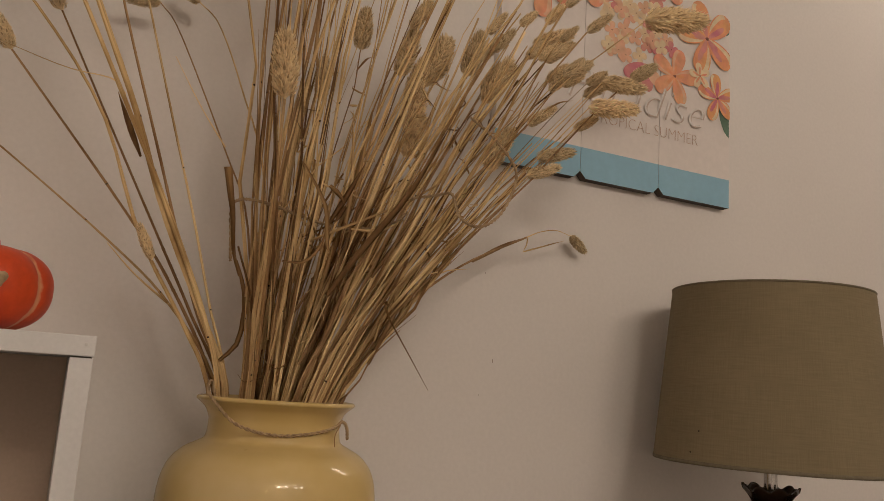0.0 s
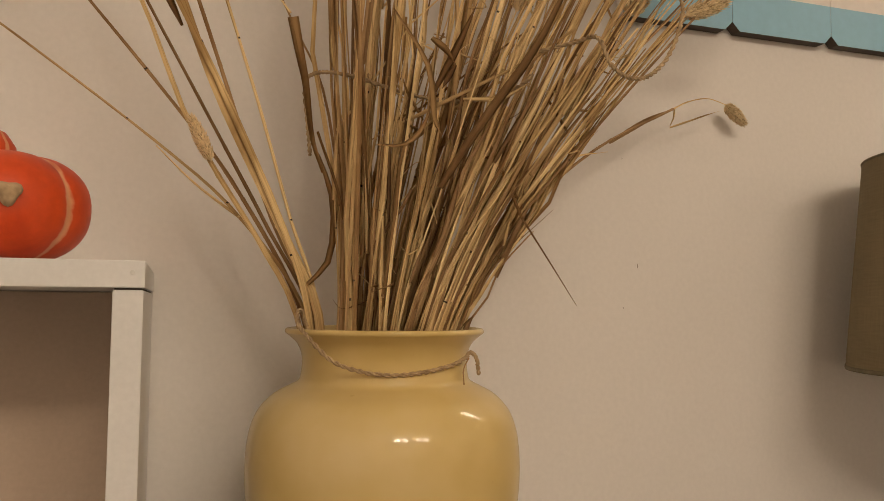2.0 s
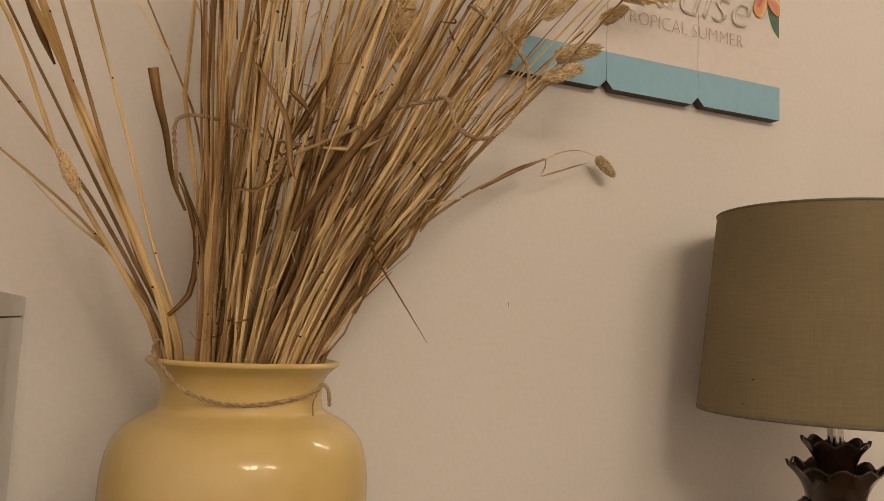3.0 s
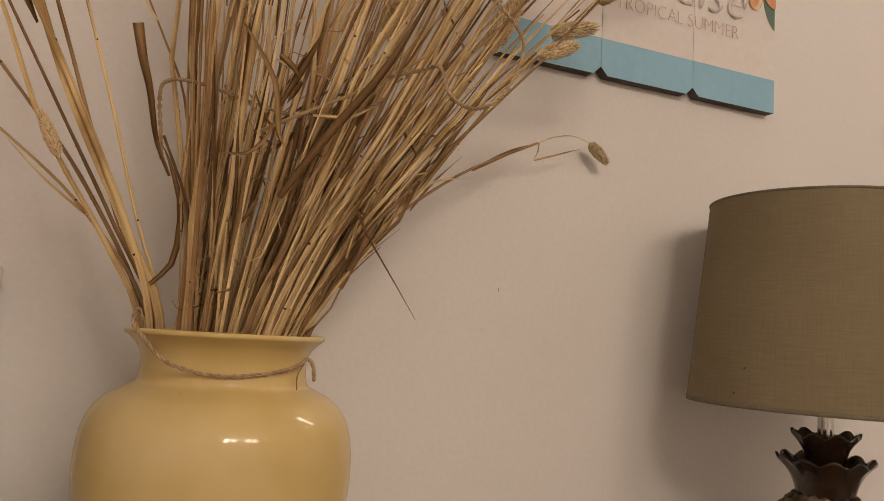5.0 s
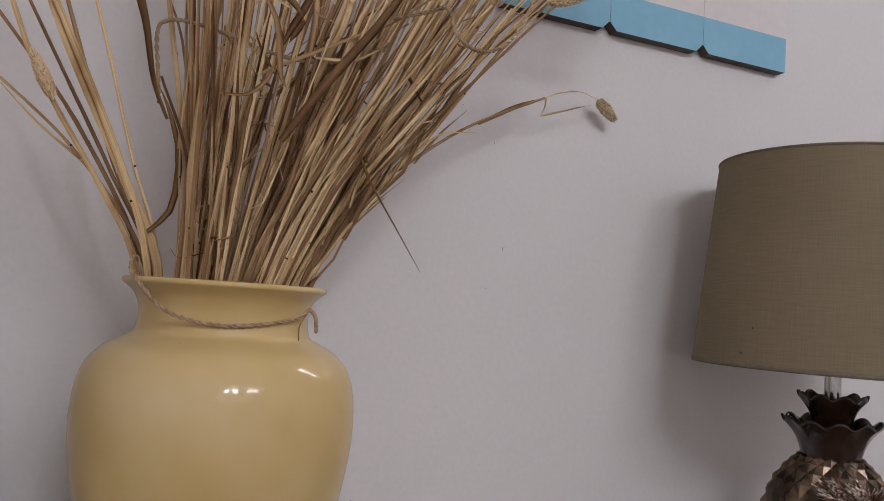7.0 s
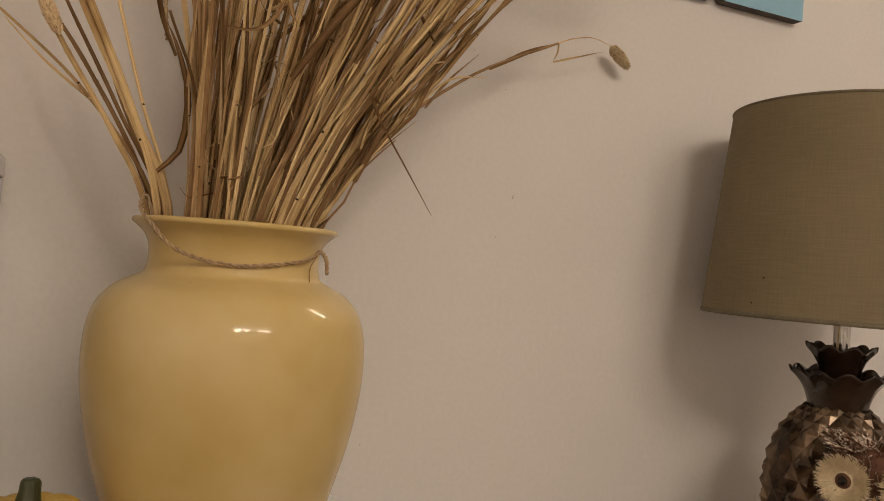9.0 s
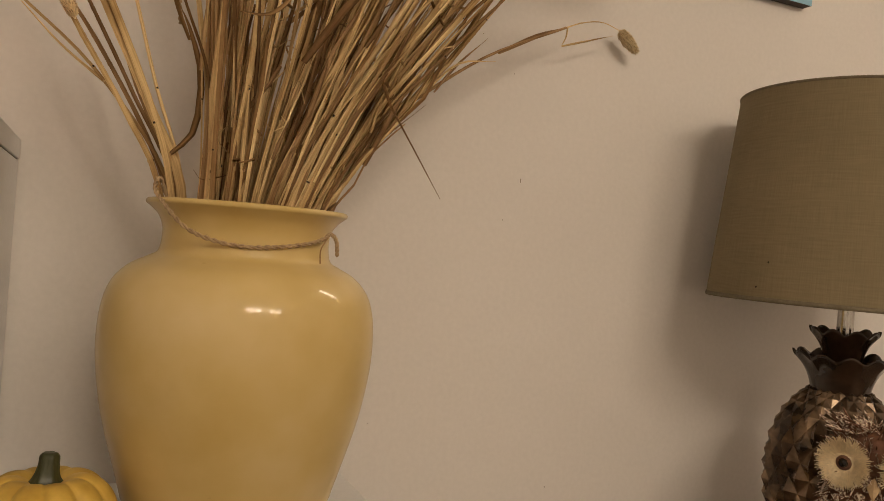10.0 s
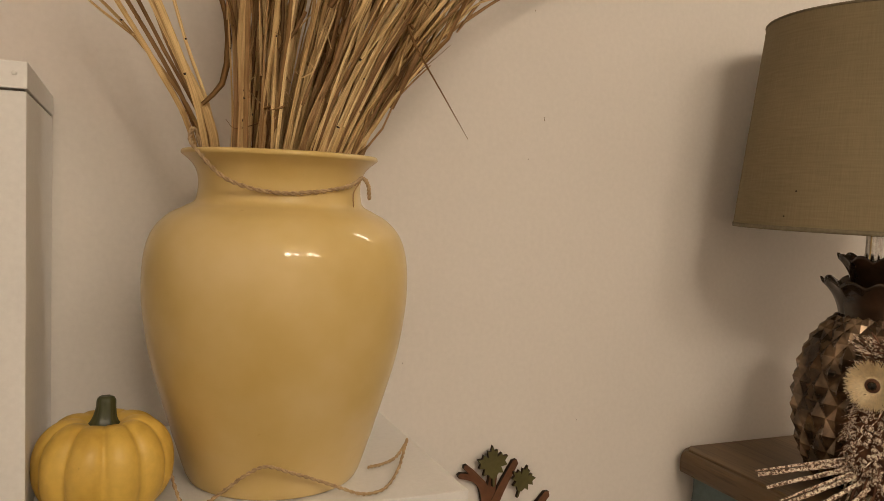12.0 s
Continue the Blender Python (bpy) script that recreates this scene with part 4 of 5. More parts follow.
# ---- side table ----
def side_table():
    t = thing("side_table", "side table with brown oak top and duck-egg blue painted frame", "side table", at=(0.82, 1.0, 0))
    inv = Matrix.Translation((-0.82, -1.0, 0))
    x0, x1, y0, y1, top = 0.8175, 1.300, 1.010, WALL_Y - 0.004, 0.601
    cut = 0.040

    def ring(inset, z):
        a, b, c, d, q = x0 + inset, x1 - inset, y0 + inset, y1 - inset * 0.2, cut
        return [(a + q, c, z), (b - q, c, z), (b, c + q, z), (b, d - 0.012, z), (b - 0.012, d, z), (a + 0.012, d, z), (a, d - 0.012, z), (a, c + q, z)]

    levels = [(0.006, top - 0.034), (0.0015, top - 0.032), (0.0, top - 0.028), (0.0, top - 0.013), (0.0008, top - 0.009), (0.0030, top - 0.0055), (0.0060, top - 0.0032), (0.0098, top - 0.0022), (0.0106, top - 0.0045), (0.0118, top - 0.0045), (0.0126, top - 0.0006), (0.0140, top)]
    verts, faces = [], []
    for i, z in levels:
        verts += ring(i, z)
    n = 8
    for k in range(len(levels) - 1):
        for j in range(n):
            a, b = k * n + j, k * n + (j + 1) % n
            faces.append((a, b, b + n, a + n))
    faces += [tuple(range(n - 1, -1, -1)), tuple((len(levels) - 1) * n + j for j in range(n))]
    mesh_object("tabletop", [inv @ Vector(v) for v in verts], faces, OAK, t, "brown oak top with moulded edge and cut corners")
    under = top - 0.0345

    def move(bm):
        bm.transform(inv)
        return bm

    lx0, lx1 = x0 + 0.027, x1 - 0.027
    ly0, ly1 = y0 + 0.030, y1 - 0.010
    for x in (lx0, lx1 - 0.035):
        for y in (ly0, ly1 - 0.045):
            bm = bmesh.new()
            out = -1 if x == lx0 else 1
            prof = [(0.0, 0.0), (-0.001, -0.03), (-0.006, -0.06), (-0.013, -0.09), (-0.019, -0.13), (-0.020, -0.20), (-0.010, -0.30), (0.0, -0.42), (-0.004, -0.50), (-0.014, -under)]
            rings = []
            for dx, dz in prof:
                w = 0.035 - 0.02 * (-dz / under)
                cx = x + 0.0175 + out * -dx
                rings.append([bm.verts.new((cx + sx * w / 2, y + 0.0225 + sy * w / 2 * 1.2, under + dz)) for sx, sy in ((-1, -1), (1, -1), (1, 1), (-1, 1))])
            for a, b in zip(rings, rings[1:]):
                for j in range(4):
                    bm.faces.new((a[j], a[(j + 1) % 4], b[(j + 1) % 4], b[j]))
            bm.faces.new(rings[0])
            bm.faces.new(rings[-1][::-1])
            bmesh.ops.recalc_face_normals(bm, faces=bm.faces[:])
            part("leg", move(bm), BLUE_PAINT, t, "duck-egg blue painted curved leg")
    for x in (lx0 + 0.006, lx1 - 0.024):
        xa, xb = (x - 0.009, x + 0.014) if x < 1 else (x + 0.004, x + 0.027)
        part("apron", move(box((xa, ly0 + 0.036, under - 0.054), (xb, ly1 - 0.030, under), 0.004, 3)), BLUE_PAINT, t)
    part("front_rail", move(box((lx0 + 0.036, ly0 + 0.004, under - 0.06), (lx1 - 0.036, ly0 + 0.022, under), 0.001)), BLUE_PAINT, t)
    return t


side_table()


# ---- table lamp ----
LAMP = (0.966, 1.205, 0.601)


def table_lamp():
    t = thing("table_lamp", "table lamp with taupe linen drum shade and dark pineapple-shaped ceramic base", "table lamp", at=LAMP)
    # pineapple body: a turned form with raised four-sided scales
    prof = [(0.050, 0.0), (0.056, 0.006), (0.066, 0.028), (0.0745, 0.058), (0.0785, 0.092), (0.0785, 0.120), (0.0745, 0.150), (0.066, 0.178), (0.053, 0.200), (0.041, 0.214), (0.036, 0.220)]
    cols, rows_n = 18, 15
    line = refine(prof, rows_n + 1)
    verts, faces = [], []
    nodes = {}

    def node(k, j):
        k = max(0, min(rows_n, k))
        key = (k, j % (2 * cols))
        if key not in nodes:
            r, z = line[k]
            a = math.pi * key[1] / cols
            nodes[key] = len(verts)
            verts.append((r * math.cos(a), r * math.sin(a), z))
        return nodes[key]

    for k in range(0, rows_n):
        for c in range(cols):
            j = 2 * c + (k % 2)
            left, right, top, bot = node(k, j - 1), node(k, j + 1), node(k + 1, j), node(k - 1, j) if k > 0 else None
            r, z = line[k]
            a = math.pi * j / cols
            tip = len(verts)
            lift = 0.0070 * math.sin(math.pi * min(1, max(0.15, (k + 0.5) / rows_n))) + 0.001
            verts.append(((r + lift) * math.cos(a), (r + lift) * math.sin(a), z + 0.001))
            faces += [(left, tip, top), (tip, right, top)]
            if bot is not None:
                faces += [(left, bot, tip), (bot, right, tip)]
            else:
                faces.append((left, right, tip))
    mesh_object("base", verts, faces, SMOKED, t, "dark glossy pineapple-shaped ceramic base with raised scales")

    def crown(z0, z1, r0, r1, lobes, name, phase):
        n, m = lobes * 12, 12
        vv, ff = [], []
        for side in (0, 1):
            for i in range(m + 1):
                s = i / m
                for j in range(n):
                    a = 2 * math.pi * j / n + phase
                    w = abs(math.cos(a * lobes / 2))
                    r = r0 + (r1 - r0) * (s ** 2.1) + 0.0025 * w * s - 0.0028 * side
                    z = z0 + (z1 - z0) * s + (0.008 * (w ** 1.4) - 0.004) * s ** 2
                    vv.append((r * math.cos(a), r * math.sin(a), z))
        k = (m + 1) * n
        for i in range(m):
            for j in range(n):
                a, b = i * n + j, i * n + (j + 1) % n
                ff += [(a, b, b + n, a + n), (k + a, k + a + n, k + b + n, k + b)]
        for j in range(n):
            a, b = m * n + j, m * n + (j + 1) % n
            ff.append((a, b, k + b, k + a))
        return mesh_object(name, vv, ff, DARK_GLAZE, t, "dark glossy ceramic leaf crown", smooth=True)

    crown(0.212, 0.262, 0.035, 0.058, 11, "leaf_crown", 0.2)
    crown(0.248, 0.294, 0.022, 0.040, 9, "leaf_crown", 0.5)
    v, f = lathe([(0.0, 0.252), (0.030, 0.254), (0.034, 0.246)], 32)
    mesh_object("crown_floor", v, f, DARK_GLAZE, t, smooth=True)
    v, f = lathe([(0.0, 0.270), (0.0135, 0.270), (0.0142, 0.283), (0.0135, 0.2865), (0.0100, 0.288), (0.0098, 0.322), (0.0120, 0.3235), (0.0120, 0.334), (0.0, 0.334)], 32, wave=lambda a, k: (1 - 0.05 * (math.cos(8 * a) > 0.6) * (4 <= k <= 5), 0))
    mesh_object("neck", v, f, CHROME, t, "fluted chrome lamp neck")
    v, f = lathe([(0.0, 0.334), (0.016, 0.334), (0.018, 0.338), (0.018, 0.395), (0.0, 0.400)], 24)
    mesh_object("bulb_socket", v, f, SMOKED, t)
    # shade with an inner skin, rolled hems and a wire spider
    rb, rt, zb, zt = 0.173, 0.148, 0.3285, 0.590
    n = 128
    vv, ff, uv = [], [], []
    for (r0, r1) in ((rb, rt), (rb - 0.0018, rt - 0.0018)):
        for i in range(9):
            s = i / 8
            for j in range(n + 1):
                a = 2 * math.pi * j / n + 1.0
                wob = 1 + 0.0015 * math.sin(3 * a + 4 * s)
                vv.append(((r0 + (r1 - r0) * s) * wob * math.cos(a), (r0 + (r1 - r0) * s) * wob * math.sin(a), zb + (zt - zb) * s))
                uv.append((j / n, s * 0.25))
    k = 9 * (n + 1)
    for i in range(8):
        for j in range(n):
            a = i * (n + 1) + j
            ff += [(a, a + 1, a + n + 2, a + n + 1), (k + a, k + a + n + 1, k + a + n + 2, k + a + 1)]
    shade = mesh_object("shade", vv, ff, LINEN, t, "taupe linen drum shade", smooth=True)
    lay = shade.data.uv_layers.new(name="UVMap")
    for loop in shade.data.loops:
        lay.data[loop.index].uv = uv[loop.vertex_index]
    for sx, sy, sz in ((-0.1668, -0.0246, 0.3740), (-0.1712, -0.0128, 0.3440)):
        bm = bmesh.new()
        bmesh.ops.create_uvsphere(bm, u_segments=8, v_segments=6, radius=0.0011)
        part("speck", bm, DARK_EDGE, shade, "tiny dark speck on the linen").location = (sx, sy, sz)
    for r, z, name in ((rb - 0.0006, zb, "hem"), (rt - 0.0006, zt, "hem")):
        vv, ff = lathe([(r - 0.0018, z - 0.0012), (r + 0.0012, z - 0.0016), (r + 0.0017, z + 0.001), (r + (0.0011 if z > 0.4 else 0.0012), z + (0.0016 if z > 0.4 else 0.004)), (r - 0.0018, z + 0.0014), (r - 0.0018, z - 0.0012)], 96)
        mesh_object(name, vv, ff, LINEN_TRIM, shade, "narrow fabric hem", smooth=True)
    for q in range(3):
        a = 2.094 * q + 0.4
        line = smooth_line([(0.016 * math.cos(a), 0.016 * math.sin(a), 0.345), (0.08 * math.cos(a), 0.08 * math.sin(a), 0.343), ((rb - 0.003) * math.cos(a), (rb - 0.003) * math.sin(a), zb + 0.006)], 8)
        v, f = tube_mesh(line, [0.0012] * 8, 6)
        mesh_object("shade_wire", v, f, CHROME, t)
    return t


table_lamp()


# ---- owl ornament: one plain shape ----
def owl():
    rnd = random.Random(3)
    verts, faces, slots = [], [], []
    fwd = Vector((-0.80, -0.60, 0)).normalized()
    lat = Vector((-0.60, 0.80, 0))  # towards the tail side
    up = Vector((0, 0, 1))

    def add(v, f, s):
        o = len(verts)
        verts.extend(v)
        faces.extend(tuple(q + o for q in g) for g in f)
        slots.extend([s] * len(f))

    def stick(p, q, r, s, sides=5):
        line = [Vector(p).lerp(Vector(q), k / 3) for k in range(4)]
        v, f = tube_mesh(line, [r, r * 1.05, r * 0.9, r * 0.55], sides)
        add(v, f, s)

    # egg-shaped body and head
    def skin(s, a):
        prof = [(0.012, 0.018), (0.034, 0.030), (0.046, 0.062), (0.047, 0.095), (0.041, 0.125), (0.043, 0.150), (0.040, 0.175), (0.026, 0.192), (0.004, 0.198)]
        k = min(int(s * 8), 7)
        u = s * 8 - k
        r = prof[k][0] * (1 - u) + prof[k + 1][0] * u
        z = prof[k][1] * (1 - u) + prof[k + 1][1] * u
        return lat * r * 1.12 * math.cos(a) + fwd * r * 0.88 * math.sin(a) + up * z

    m, n = 24, 28
    v = [skin(i / m, 2 * math.pi * j / n) for i in range(m + 1) for j in range(n)]
    f = [(i * n + j, i * n + (j + 1) % n, (i + 1) * n + (j + 1) % n, (i + 1) * n + j) for i in range(m) for j in range(n)]
    add(v, f, 0)
    # domed frosted scales on the breast, small flakes between them
    for k in range(520):
        big = k < 230
        s, a = rnd.uniform(0.14, 0.60), rnd.uniform(0.2, 2.94) if big else rnd.uniform(0, 6.283)
        p = skin(s, a)
        out = (Vector((p.x, p.y, 0)).normalized() - up * 0.15).normalized()
        e1 = up.cross(out).normalized()
        e2 = out.cross(e1)
        w = rnd.uniform(0.0034, 0.0062) if big else rnd.uniform(0.0014, 0.0030)
        h = w * rnd.uniform(0.6, 0.95)
        q = p + out * rnd.uniform(0.001, 0.005)
        dome = [q - out * 0.003]
        for rr, lift in ((1.0, 0.0), (0.72, 0.45), (0.34, 0.62)):
            dome += [q + e1 * math.cos(t) * w * rr * (1 + 0.15 * math.sin(3 * t + k)) + e2 * math.sin(t) * h * rr + out * w * lift * 0.7 for t in [2 * math.pi * j / 9 for j in range(9)]]
        dome.append(q + out * w * 0.46)
        ff = [(0, 1 + (j + 1) % 9, 1 + j) for j in range(9)] + [(1 + i * 9 + j, 1 + i * 9 + (j + 1) % 9, 10 + i * 9 + (j + 1) % 9, 10 + i * 9 + j) for i in range(2) for j in range(9)] + [(19 + j, 19 + (j + 1) % 9, 28) for j in range(9)]
        add(dome, ff, 1)
    # bristles all over, longer on the head
    for _ in range(1250):
        s, a = rnd.uniform(0.05, 1.0), rnd.uniform(0, 6.283)
        p = skin(s, a)
        out = Vector((p.x, p.y, 0)).normalized()
        d = (out * rnd.uniform(0.5, 1) + up * (rnd.uniform(0.0, 0.9) if s > 0.66 else rnd.uniform(-1.2, -0.2)) + lat * rnd.uniform(-0.3, 0.3)).normalized()
        stick(p, p + d * rnd.uniform(0.008, 0.017), rnd.uniform(0.0005, 0.0009), rnd.choice((0, 1, 1)), 3)
    # brows
    for sgn in (-1, 1):
        for _ in range(60):
            p = skin(0.93, math.pi / 2) + lat * sgn * rnd.uniform(0.0, 0.040) + up * rnd.uniform(-0.008, 0.006)
            d = (lat * sgn * rnd.uniform(0.3, 1.0) + up * rnd.uniform(0.1, 0.8) + fwd * rnd.uniform(0.1, 0.6)).normalized()
            stick(p, p + d * rnd.uniform(0.015, 0.030), rnd.uniform(0.0009, 0.0016), rnd.choice((0, 1, 1)), 5)
    # eye discs of cream bristle with dark centres
    for sgn in (-1, 1):
        c = up * 0.160 + fwd * 0.036 + lat * sgn * 0.029
        ax = (fwd + lat * sgn * 0.28).normalized()
        e1 = up.cross(ax).normalized()
        e2 = ax.cross(e1)
        ring = [c + ax * 0.004 + (e1 * math.cos(q) + e2 * math.sin(q)) * 0.0225 for q in [2 * math.pi * j / 20 for j in range(20)]]
        add(ring + [c + ax * 0.007], [(j, (j + 1) % 20, 20) for j in range(20)], 2)
        for _ in range(900):
            q = rnd.uniform(0, 6.283)
            d = e1 * math.cos(q) + e2 * math.sin(q)
            p = c + d * rnd.uniform(0.007, 0.014) + ax * 0.004
            stick(p, p + (d * rnd.uniform(0.7, 1) + ax * rnd.uniform(0.05, 0.5)).normalized() * rnd.uniform(0.012, 0.0190), 0.00055, 2, 3)
        for rr, s, lift in ((0.0098, 0, 0.0078), (0.0054, 3, 0.0098)):
            vv = [c + ax * (lift - 0.003) + (e1 * math.cos(q) + e2 * math.sin(q)) * rr for q in [2 * math.pi * j / 16 for j in range(16)]]
            vm = [c + ax * (lift - 0.0006) + (e1 * math.cos(q) + e2 * math.sin(q)) * rr * 0.7 for q in [2 * math.pi * j / 16 for j in range(16)]]
            add(vv + vm + [c + ax * lift], [(j, (j + 1) % 16, 16 + (j + 1) % 16, 16 + j) for j in range(16)] + [(16 + j, 16 + (j + 1) % 16, 32) for j in range(16)], s)
    # beak
    b = up * 0.138 + fwd * 0.044
    add([b + lat * 0.007, b - lat * 0.007, b + up * 0.012, b + fwd * 0.010 - up * 0.012], [(0, 2, 3), (2, 1, 3), (1, 0, 3), (0, 1, 2)], 4)
    # wing and tail twigs that fan out to the side
    for k in range(5):
        s = (0, 0.13, 0.34, 0.58, 0.92)[k]
        start = lat * 0.026 + up * (0.068 - 0.030 * s) + fwd * (0.012 + 0.022 * s)
        ln = 0.126 - 0.062 * s
        d = (lat * (1.0 - 0.50 * s) + up * (-0.34 - 0.50 * s) + fwd * (0.10 + 0.55 * s)).normalized()
        end = start + d * ln
        end.z = max(end.z, 0.006)
        line = [start.lerp(end, i / 11) + Vector((rnd.uniform(-1, 1), rnd.uniform(-1, 1), rnd.uniform(-1, 1))) * 0.0004 for i in range(12)]
        v, f = tube_mesh(line, [(0.0034 - 0.0009 * s) * rnd.uniform(0.85, 1.15) * (1.08 - 0.035 * i) for i in range(12)], 9)
        add(v, f + [tuple(range(99, 108))], 1)
        if k in (0, 2):
            stick(start + up * 0.006, end + up * 0.004 + lat * 0.004, 0.0019, 1, 6)
    for k in range(16):
        a = rnd.uniform(0.3, 2.9)
        p = skin(0.22, a)
        stick(p, Vector((p.x * 1.25, p.y * 1.25, rnd.uniform(0.008, 0.02))), rnd.uniform(0.0012, 0.002), rnd.choice((0, 1)), 5)
    # raffia feet
    for sgn in (-1, 1):
        for k in (-1, 0, 1):
            a = fwd * 0.016 + lat * sgn * 0.018 + up * 0.013
            e = a + (fwd * math.cos(0.72 * k) + lat * math.sin(0.72 * k)) * 0.036
            e.z = 0.0056
            line = [a.lerp(e, i / 21) for i in range(22)]
            v, f = tube_mesh(line, [0.0062 - 0.0012 * i / 21 + (0.0006 if i % 2 else -0.0004) for i in range(20)] + [0.0042, 0.0018], 10)
            add(v, f, 4)
        stick(lat * sgn * 0.02 + fwd * 0.014 + up * 0.03, lat * sgn * 0.02 + fwd * 0.02 + up * 0.004, 0.006, 4, 8)
    lowest = min(v.z for v in verts)
    verts = [v - up * lowest for v in verts]
    ob = mesh_object("owl_ornament", verts, faces, [OWL_BARK, OWL_GLITTER, OWL_CREAM, OWL_BLACK, OWL_ROPE], slots=slots)
    ob.location = (0.896, 1.096, 0.6012)
    return tagged(ob, "frosted twig and bristle owl ornament on the side table", "ornament")


owl()


# ---- wooden autumn tree cut-out beside the low shelf ----
def limb(points, widths):
    """The outline of a tapering limb in the plane."""
    line = smooth_line([(x, 0, z) for x, z in points], 14)
    left, right = [], []
    for i, p in enumerate(line):
        t = (line[min(i + 1, 13)] - line[max(i - 1, 0)]).normalized()
        s = i / 13
        w = widths[0] + (widths[1] - widths[0]) * s
        nrm = Vector((-t.z, 0, t.x)) * w
        left.append((p.x + nrm.x, p.z + nrm.z))
        right.append((p.x - nrm.x, p.z - nrm.z))
    end = line[-1] + (line[-1] - line[-2]).normalized() * widths[1] * 0.8
    return right + [(end.x, end.z)] + left[::-1]


def leaf_outline(c, size, turn):
    half = [(0.0, 1.0), (0.09, 0.74), (0.22, 0.80), (0.19, 0.50), (0.40, 0.66), (0.46, 0.50), (0.68, 0.50), (0.54, 0.30), (0.64, 0.12), (0.36, 0.08), (0.46, -0.20), (0.24, -0.16), (0.11, -0.36), (0.05, -0.36), (0.045, -0.72)]
    pts = half + [(-x, z) for x, z in half[:0:-1]]
    ca, sa = math.cos(radians(turn)), math.sin(radians(turn))
    return [(c[0] + size * (x * ca - z * sa), c[1] + size * (x * sa + z * ca)) for x, z in pts]


def autumn_tree():
    t = thing("wooden_tree_cutout", "brown wooden autumn tree cut-out with coloured leaves against the wall", "ornament", at=(0.515, 1.38, 0.30))
    inv = Vector((0.515, 1.38, 0.30))

    def put(name, outline, front, y, label="", th=0.006):
        return slab([(x - inv.x, z - inv.z) for x, z in outline], th, front, DARK_EDGE, name, t, label, y - inv.y)

    put("trunk", limb([(0.520, 0.30), (0.519, 0.42), (0.518, 0.50), (0.5175, 0.560), (0.523, 0.600)], (0.0155, 0.0045)), BROWN_WOOD, 1.3805)
    for pts, w in (
            (((0.516, 0.535), (0.508, 0.572), (0.494, 0.588), (0.472, 0.594)), (0.008, 0.0035)),
            (((0.506, 0.576), (0.494, 0.592), (0.480, 0.605)), (0.005, 0.0035)),
            (((0.518, 0.560), (0.519, 0.590), (0.519, 0.618)), (0.0055, 0.004)),
            (((0.520, 0.545), (0.535, 0.575), (0.552, 0.605)), (0.0065, 0.0048)),
            (((0.520, 0.474), (0.545, 0.498), (0.566, 0.508), (0.593, 0.511)), (0.010, 0.005)),
            (((0.560, 0.501), (0.580, 0.529), (0.603, 0.556)), (0.0065, 0.0052)),
            (((0.512, 0.470), (0.497, 0.500), (0.488, 0.525), (0.487, 0.545)), (0.008, 0.004)),
            (((0.540, 0.420), (0.566, 0.452), (0.592, 0.482), (0.609, 0.522)), (0.009, 0.005)),
            (((0.580, 0.464), (0.590, 0.484), (0.590, 0.500)), (0.006, 0.004)),
            (((0.560, 0.430), (0.590, 0.442), (0.617, 0.447)), (0.007, 0.004))):
        put("branch", limb(pts, w), BROWN_WOOD, 1.3795 + random.uniform(-0.0004, 0.0004))
    for c, size, turn, m, lab in (
            ((0.517, 0.600), 0.032, 4, OLIVE, "olive maple leaf"), ((0.560, 0.576), 0.026, -18, OLIVE, "olive maple leaf"),
            ((0.553, 0.478), 0.028, -14, OLIVE, "olive maple leaf"), ((0.615, 0.478), 0.026, -24, YELLOW, "yellow maple leaf"),
            ((0.483, 0.508), 0.021, 10, YELLOW, "yellow maple leaf"), ((0.498, 0.456), 0.026, 24, RED_FELT, "red maple leaf")):
        put("leaf", leaf_outline(c, size, turn), m, 1.3735, lab, 0.005)
    body = []
    for k in range(36):
        a = 2 * math.pi * k / 36
        r = 0.0170 + 0.0035 * math.cos(a - 0.9) + 0.0055 * max(0, math.cos(a - 3.5)) ** 4
        body.append((0.5535 + 0.92 * r * math.cos(a), 0.5275 + r * 0.92 * math.sin(a)))
    put("bird_cutout", body, ORANGE_FELT, 1.3725, "plain orange wooden bird shape", 0.006)
    wing = [(0.5500 + 0.0088 * math.cos(a) + 0.003 * math.sin(a), 0.5275 + 0.0078 * math.sin(a) + 0.003 * math.cos(a)) for a in [2 * math.pi * k / 20 for k in range(20)]]
    put("bird_wing", wing, RED_FELT, 1.3705, "red wing", 0.002)
    beak = [(0.5675, 0.5345), (0.5735, 0.5310), (0.5680, 0.5290)]
    put("bird_beak", beak, DARK_EDGE, 1.3735, "", 0.004)
    return t


autumn_tree()


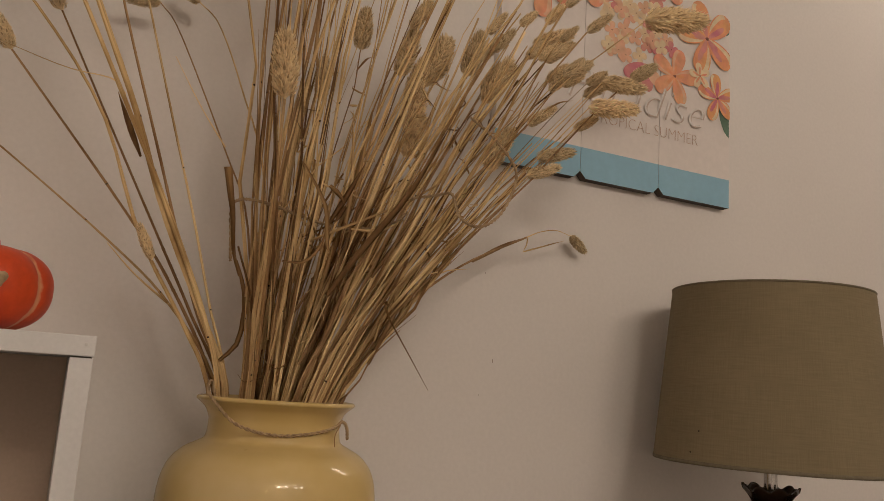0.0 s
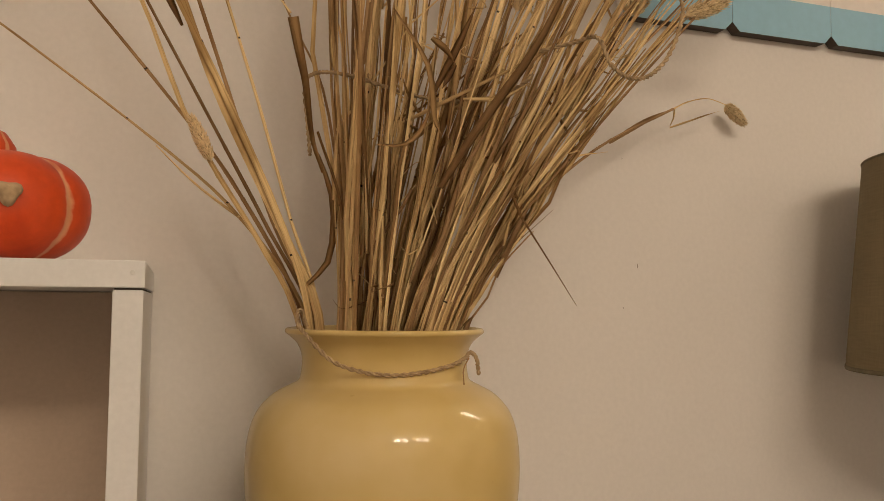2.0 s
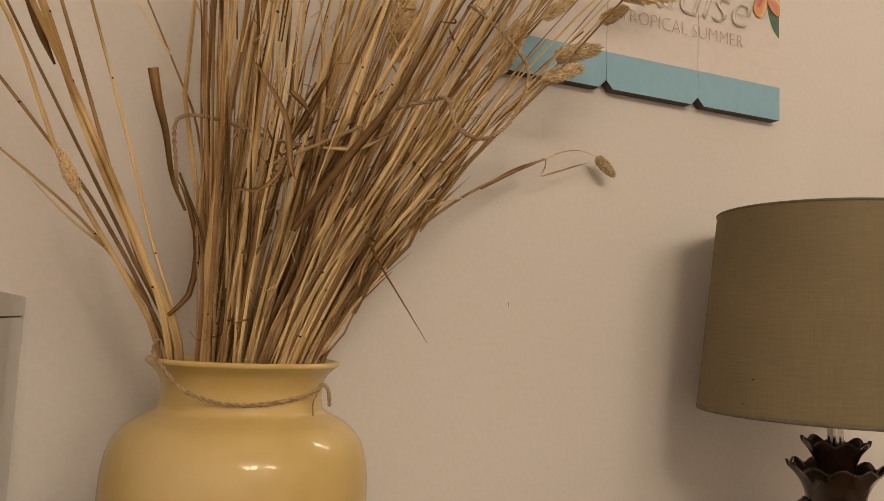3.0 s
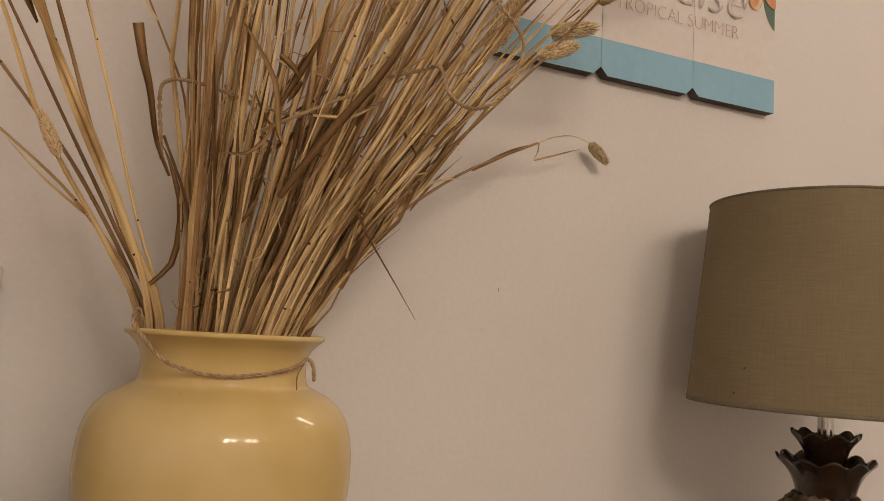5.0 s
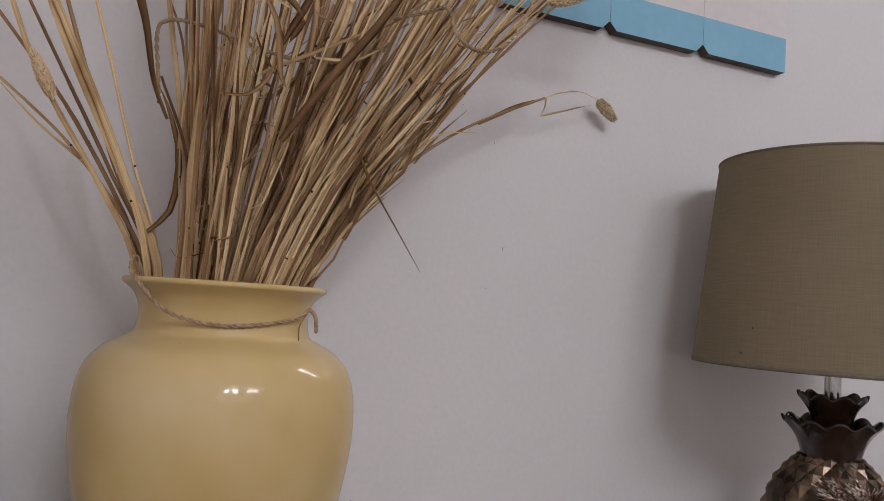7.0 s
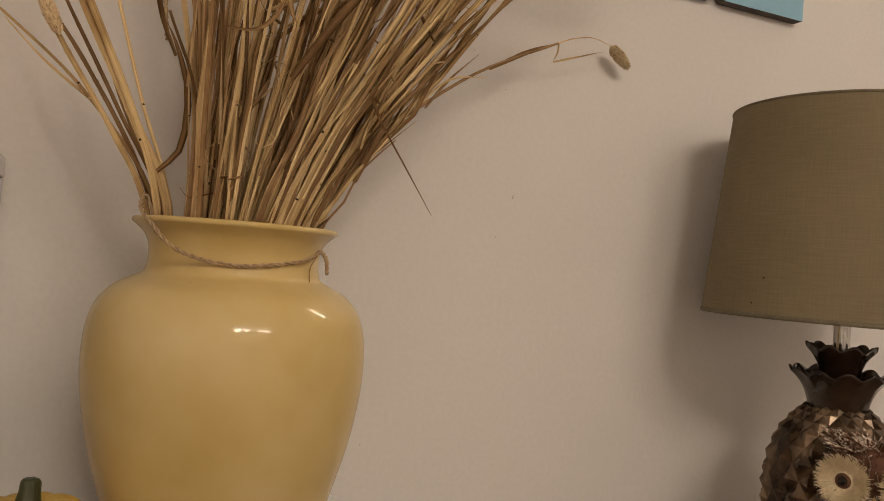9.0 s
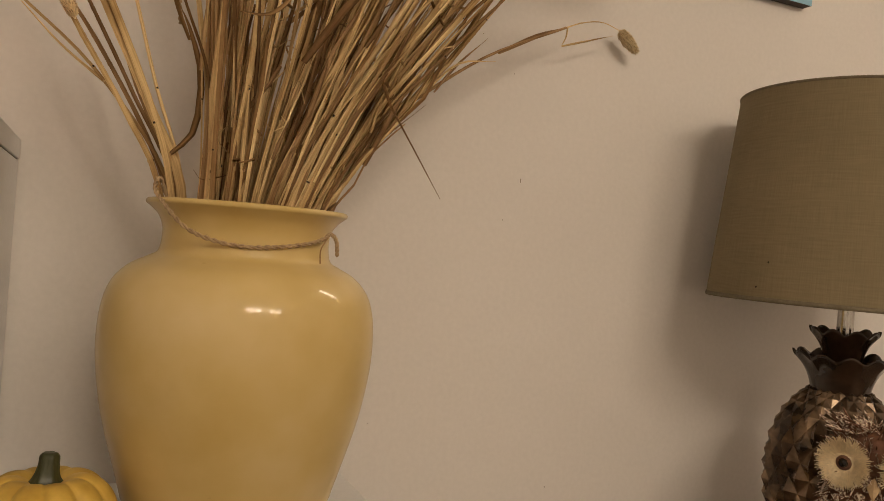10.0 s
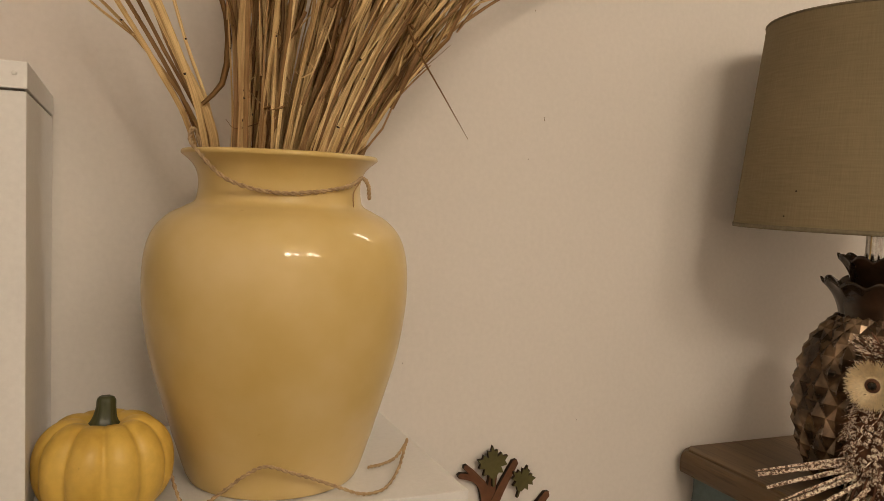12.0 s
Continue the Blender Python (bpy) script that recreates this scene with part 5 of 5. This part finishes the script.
# ---- plank picture on the wall ----
def picture():
    y = 1.370
    t = thing("wall_sign", "white plank wall sign printed with tropical flowers and blue band", "wall sign", at=(0.795, WALL_Y, 1.372))
    inv = Vector((0.795, WALL_Y, 1.372))
    z0, z1, band, c = 1.3720, 2.02, 1.4255, 0.0115
    edges = [0.5455, 0.7115, 0.8780, 1.0440]
    for k in range(3):
        a, b = edges[k] + 0.0004, edges[k + 1] - 0.0004
        ca, cb = (c if k else 0.0), (c if k < 2 else 0.0)
        low = [(a, z0 + ca), (a + ca, z0), (b - cb, z0), (b, z0 + cb)] if ca and cb else ([(a, z0), (b - cb, z0), (b, z0 + cb)] if cb else [(a, z0 + ca), (a + ca, z0), (b, z0)])
        out = low + [(b, z1), (a, z1)]
        # the dark edge colour holds the shade under the planks; upright sides stay white
        p = slab([(x - inv.x, z - inv.z) for x, z in out], 0.0165, SIGN_WHITE, SIGN_SHADE_EDGE, "plank", t, "white printed plank", y - inv.y)
        for face in p.data.polygons:
            if abs(face.normal.x) > 0.9:
                face.material_index = 0
        s = slab([(x - inv.x, z - inv.z) for x, z in low + [(b, band), (a, band)]], 0.0005, SIGN_BLUE, SIGN_BLUE, "blue_band", p, "turquoise printed band", y - 0.0006 - inv.y)
    layer = [0.0]

    def shape(name, outline, m, label="", lift=0.0):
        layer[0] += 0.000008
        outline = [(min(max(x, 0.5465), 1.0430), z) for x, z in outline]
        return slab([(x - inv.x, z - inv.z) for x, z in outline], 0.0002, m, m, name, t, label, y - 0.0004 - layer[0] - lift - inv.y)

    def petal(c, r, w, ang, m, name="petal"):
        pts = []
        for k in range(18):
            a = 2 * math.pi * k / 18
            u = 0.5 - 0.5 * math.cos(a)
            px, pz = r * u, w * math.sin(a) * (0.45 + 0.55 * u)
            ca, sa = math.cos(radians(ang)), math.sin(radians(ang))
            pts.append((c[0] + px * ca - pz * sa, c[1] + px * sa + pz * ca))
        return shape(name, pts, m)

    rnd = random.Random(11)
    # leaves behind the flowers
    for cx, cz, r, w, a in ((1.00, 1.71, 0.06, 0.02, 25), (1.005, 1.665, 0.06, 0.02, -5), (1.018, 1.574, 0.075, 0.02, -62), (0.74, 1.74, 0.10, 0.025, 120), (0.70, 1.70, 0.12, 0.025, 160), (0.93, 1.80, 0.10, 0.02, 95), (0.95, 1.80, 0.10, 0.012, 75)):
        petal((cx, cz), r, w, a, PRINT_GREEN, "leaf_print")
    # pale blossom cluster
    for _ in range(42):
        a, q = rnd.uniform(0, 6.283), math.sqrt(rnd.random())
        c = (0.822 + 0.088 * q * math.cos(a), 1.672 + 0.085 * q * math.sin(a))
        m = rnd.choice((PETAL_C, PETAL_C, PETAL_D, PETAL_D, PETAL_E))
        tw = rnd.uniform(0, 90)
        for k in range(4):
            petal(c, 0.0165, 0.0085, tw + 90 * k, m)
        petal((c[0] - 0.0015, c[1]), 0.003, 0.0015, 0, PRINT_DARK)
    for a in (215, 250, 285, 320):
        petal((0.838, 1.605), 0.052, 0.016, a, rnd.choice((PETAL_E, PETAL_C)))
    # five-petalled flowers
    for c, r, tw, m in (((0.909, 1.598), 0.055, 80, PETAL_A), ((1.012, 1.578), 0.048, 100, PETAL_B), ((0.985, 1.690), 0.075, 40, PETAL_B), ((0.70, 1.745), 0.07, 20, PETAL_A), ((0.625, 1.70), 0.065, 55, PETAL_A), ((0.885, 1.79), 0.06, 10, PETAL_A), ((0.968, 1.612), 0.026, 30, PETAL_D), ((0.63, 1.80), 0.07, 0, PETAL_B)):
        for k in range(5):
            aim = tw + 72 * k + rnd.uniform(-6, 6)
            petal(c, r, r * 0.36, aim, m)
            petal(c, r * 0.95, r * 0.20, aim + 8, PETAL_C if m is PETAL_A else PETAL_D)
            petal(c, r * 0.90, r * 0.14, aim + 2, m)
            petal(c, r * 0.70, r * 0.10, aim - 9, PETAL_E if m is PETAL_B else PETAL_A)
            petal((c[0], c[1]), r * 0.42, r * 0.07, tw + 72 * k, PETAL_E if m is PETAL_B else PETAL_B)
        petal((c[0] - r * 0.06, c[1]), r * 0.12, r * 0.06, 0, PRINT_DARK)

    def word(text, x, z, size, m, name, shear=0.0, width=None, lift=0.0, offset=0.0, label=""):
        cu = bpy.data.curves.new(name, "FONT")
        cu.body, cu.size, cu.shear, cu.extrude, cu.offset, cu.resolution_u = text, size, shear, 0.0002, offset, 4
        cu.align_x = "RIGHT"
        tmp = bpy.data.objects.new("tmp", cu)
        scene.collection.objects.link(tmp)
        deps = bpy.context.evaluated_depsgraph_get()
        me = bpy.data.meshes.new_from_object(tmp.evaluated_get(deps))
        bpy.data.objects.remove(tmp)
        me.materials.clear()
        me.materials.append(m)
        xs = [v.co.x for v in me.vertices]
        k = width / (max(xs) - min(xs)) if width else 1.0
        for v in me.vertices:
            v.co = Vector(((v.co.x - max(xs)) * k, -v.co.z, v.co.y))
        ob = new(name, me)
        ob.parent = t
        ob.location = (x - inv.x, y - 0.0032 - lift - inv.y, z - inv.z)
        ob["label"] = label or text
        return ob

    word("TROPICAL SUMMER", 0.964, 1.4755, 0.030, INK, "lettering", width=0.232, offset=-0.0009, label="tan printed words tropical summer")
    word("Paradise", 0.9805, 1.5075, 0.088, SCRIPT_SHADE, "script_shadow", 0.35, 0.300, offset=-0.0022, label="tan shadow of white script lettering")
    word("Paradise", 0.9775, 1.5105, 0.088, SCRIPT_WHITE, "script", 0.35, 0.300, 0.0006, -0.0022, label="white slanted script word paradise")
    return t


picture()
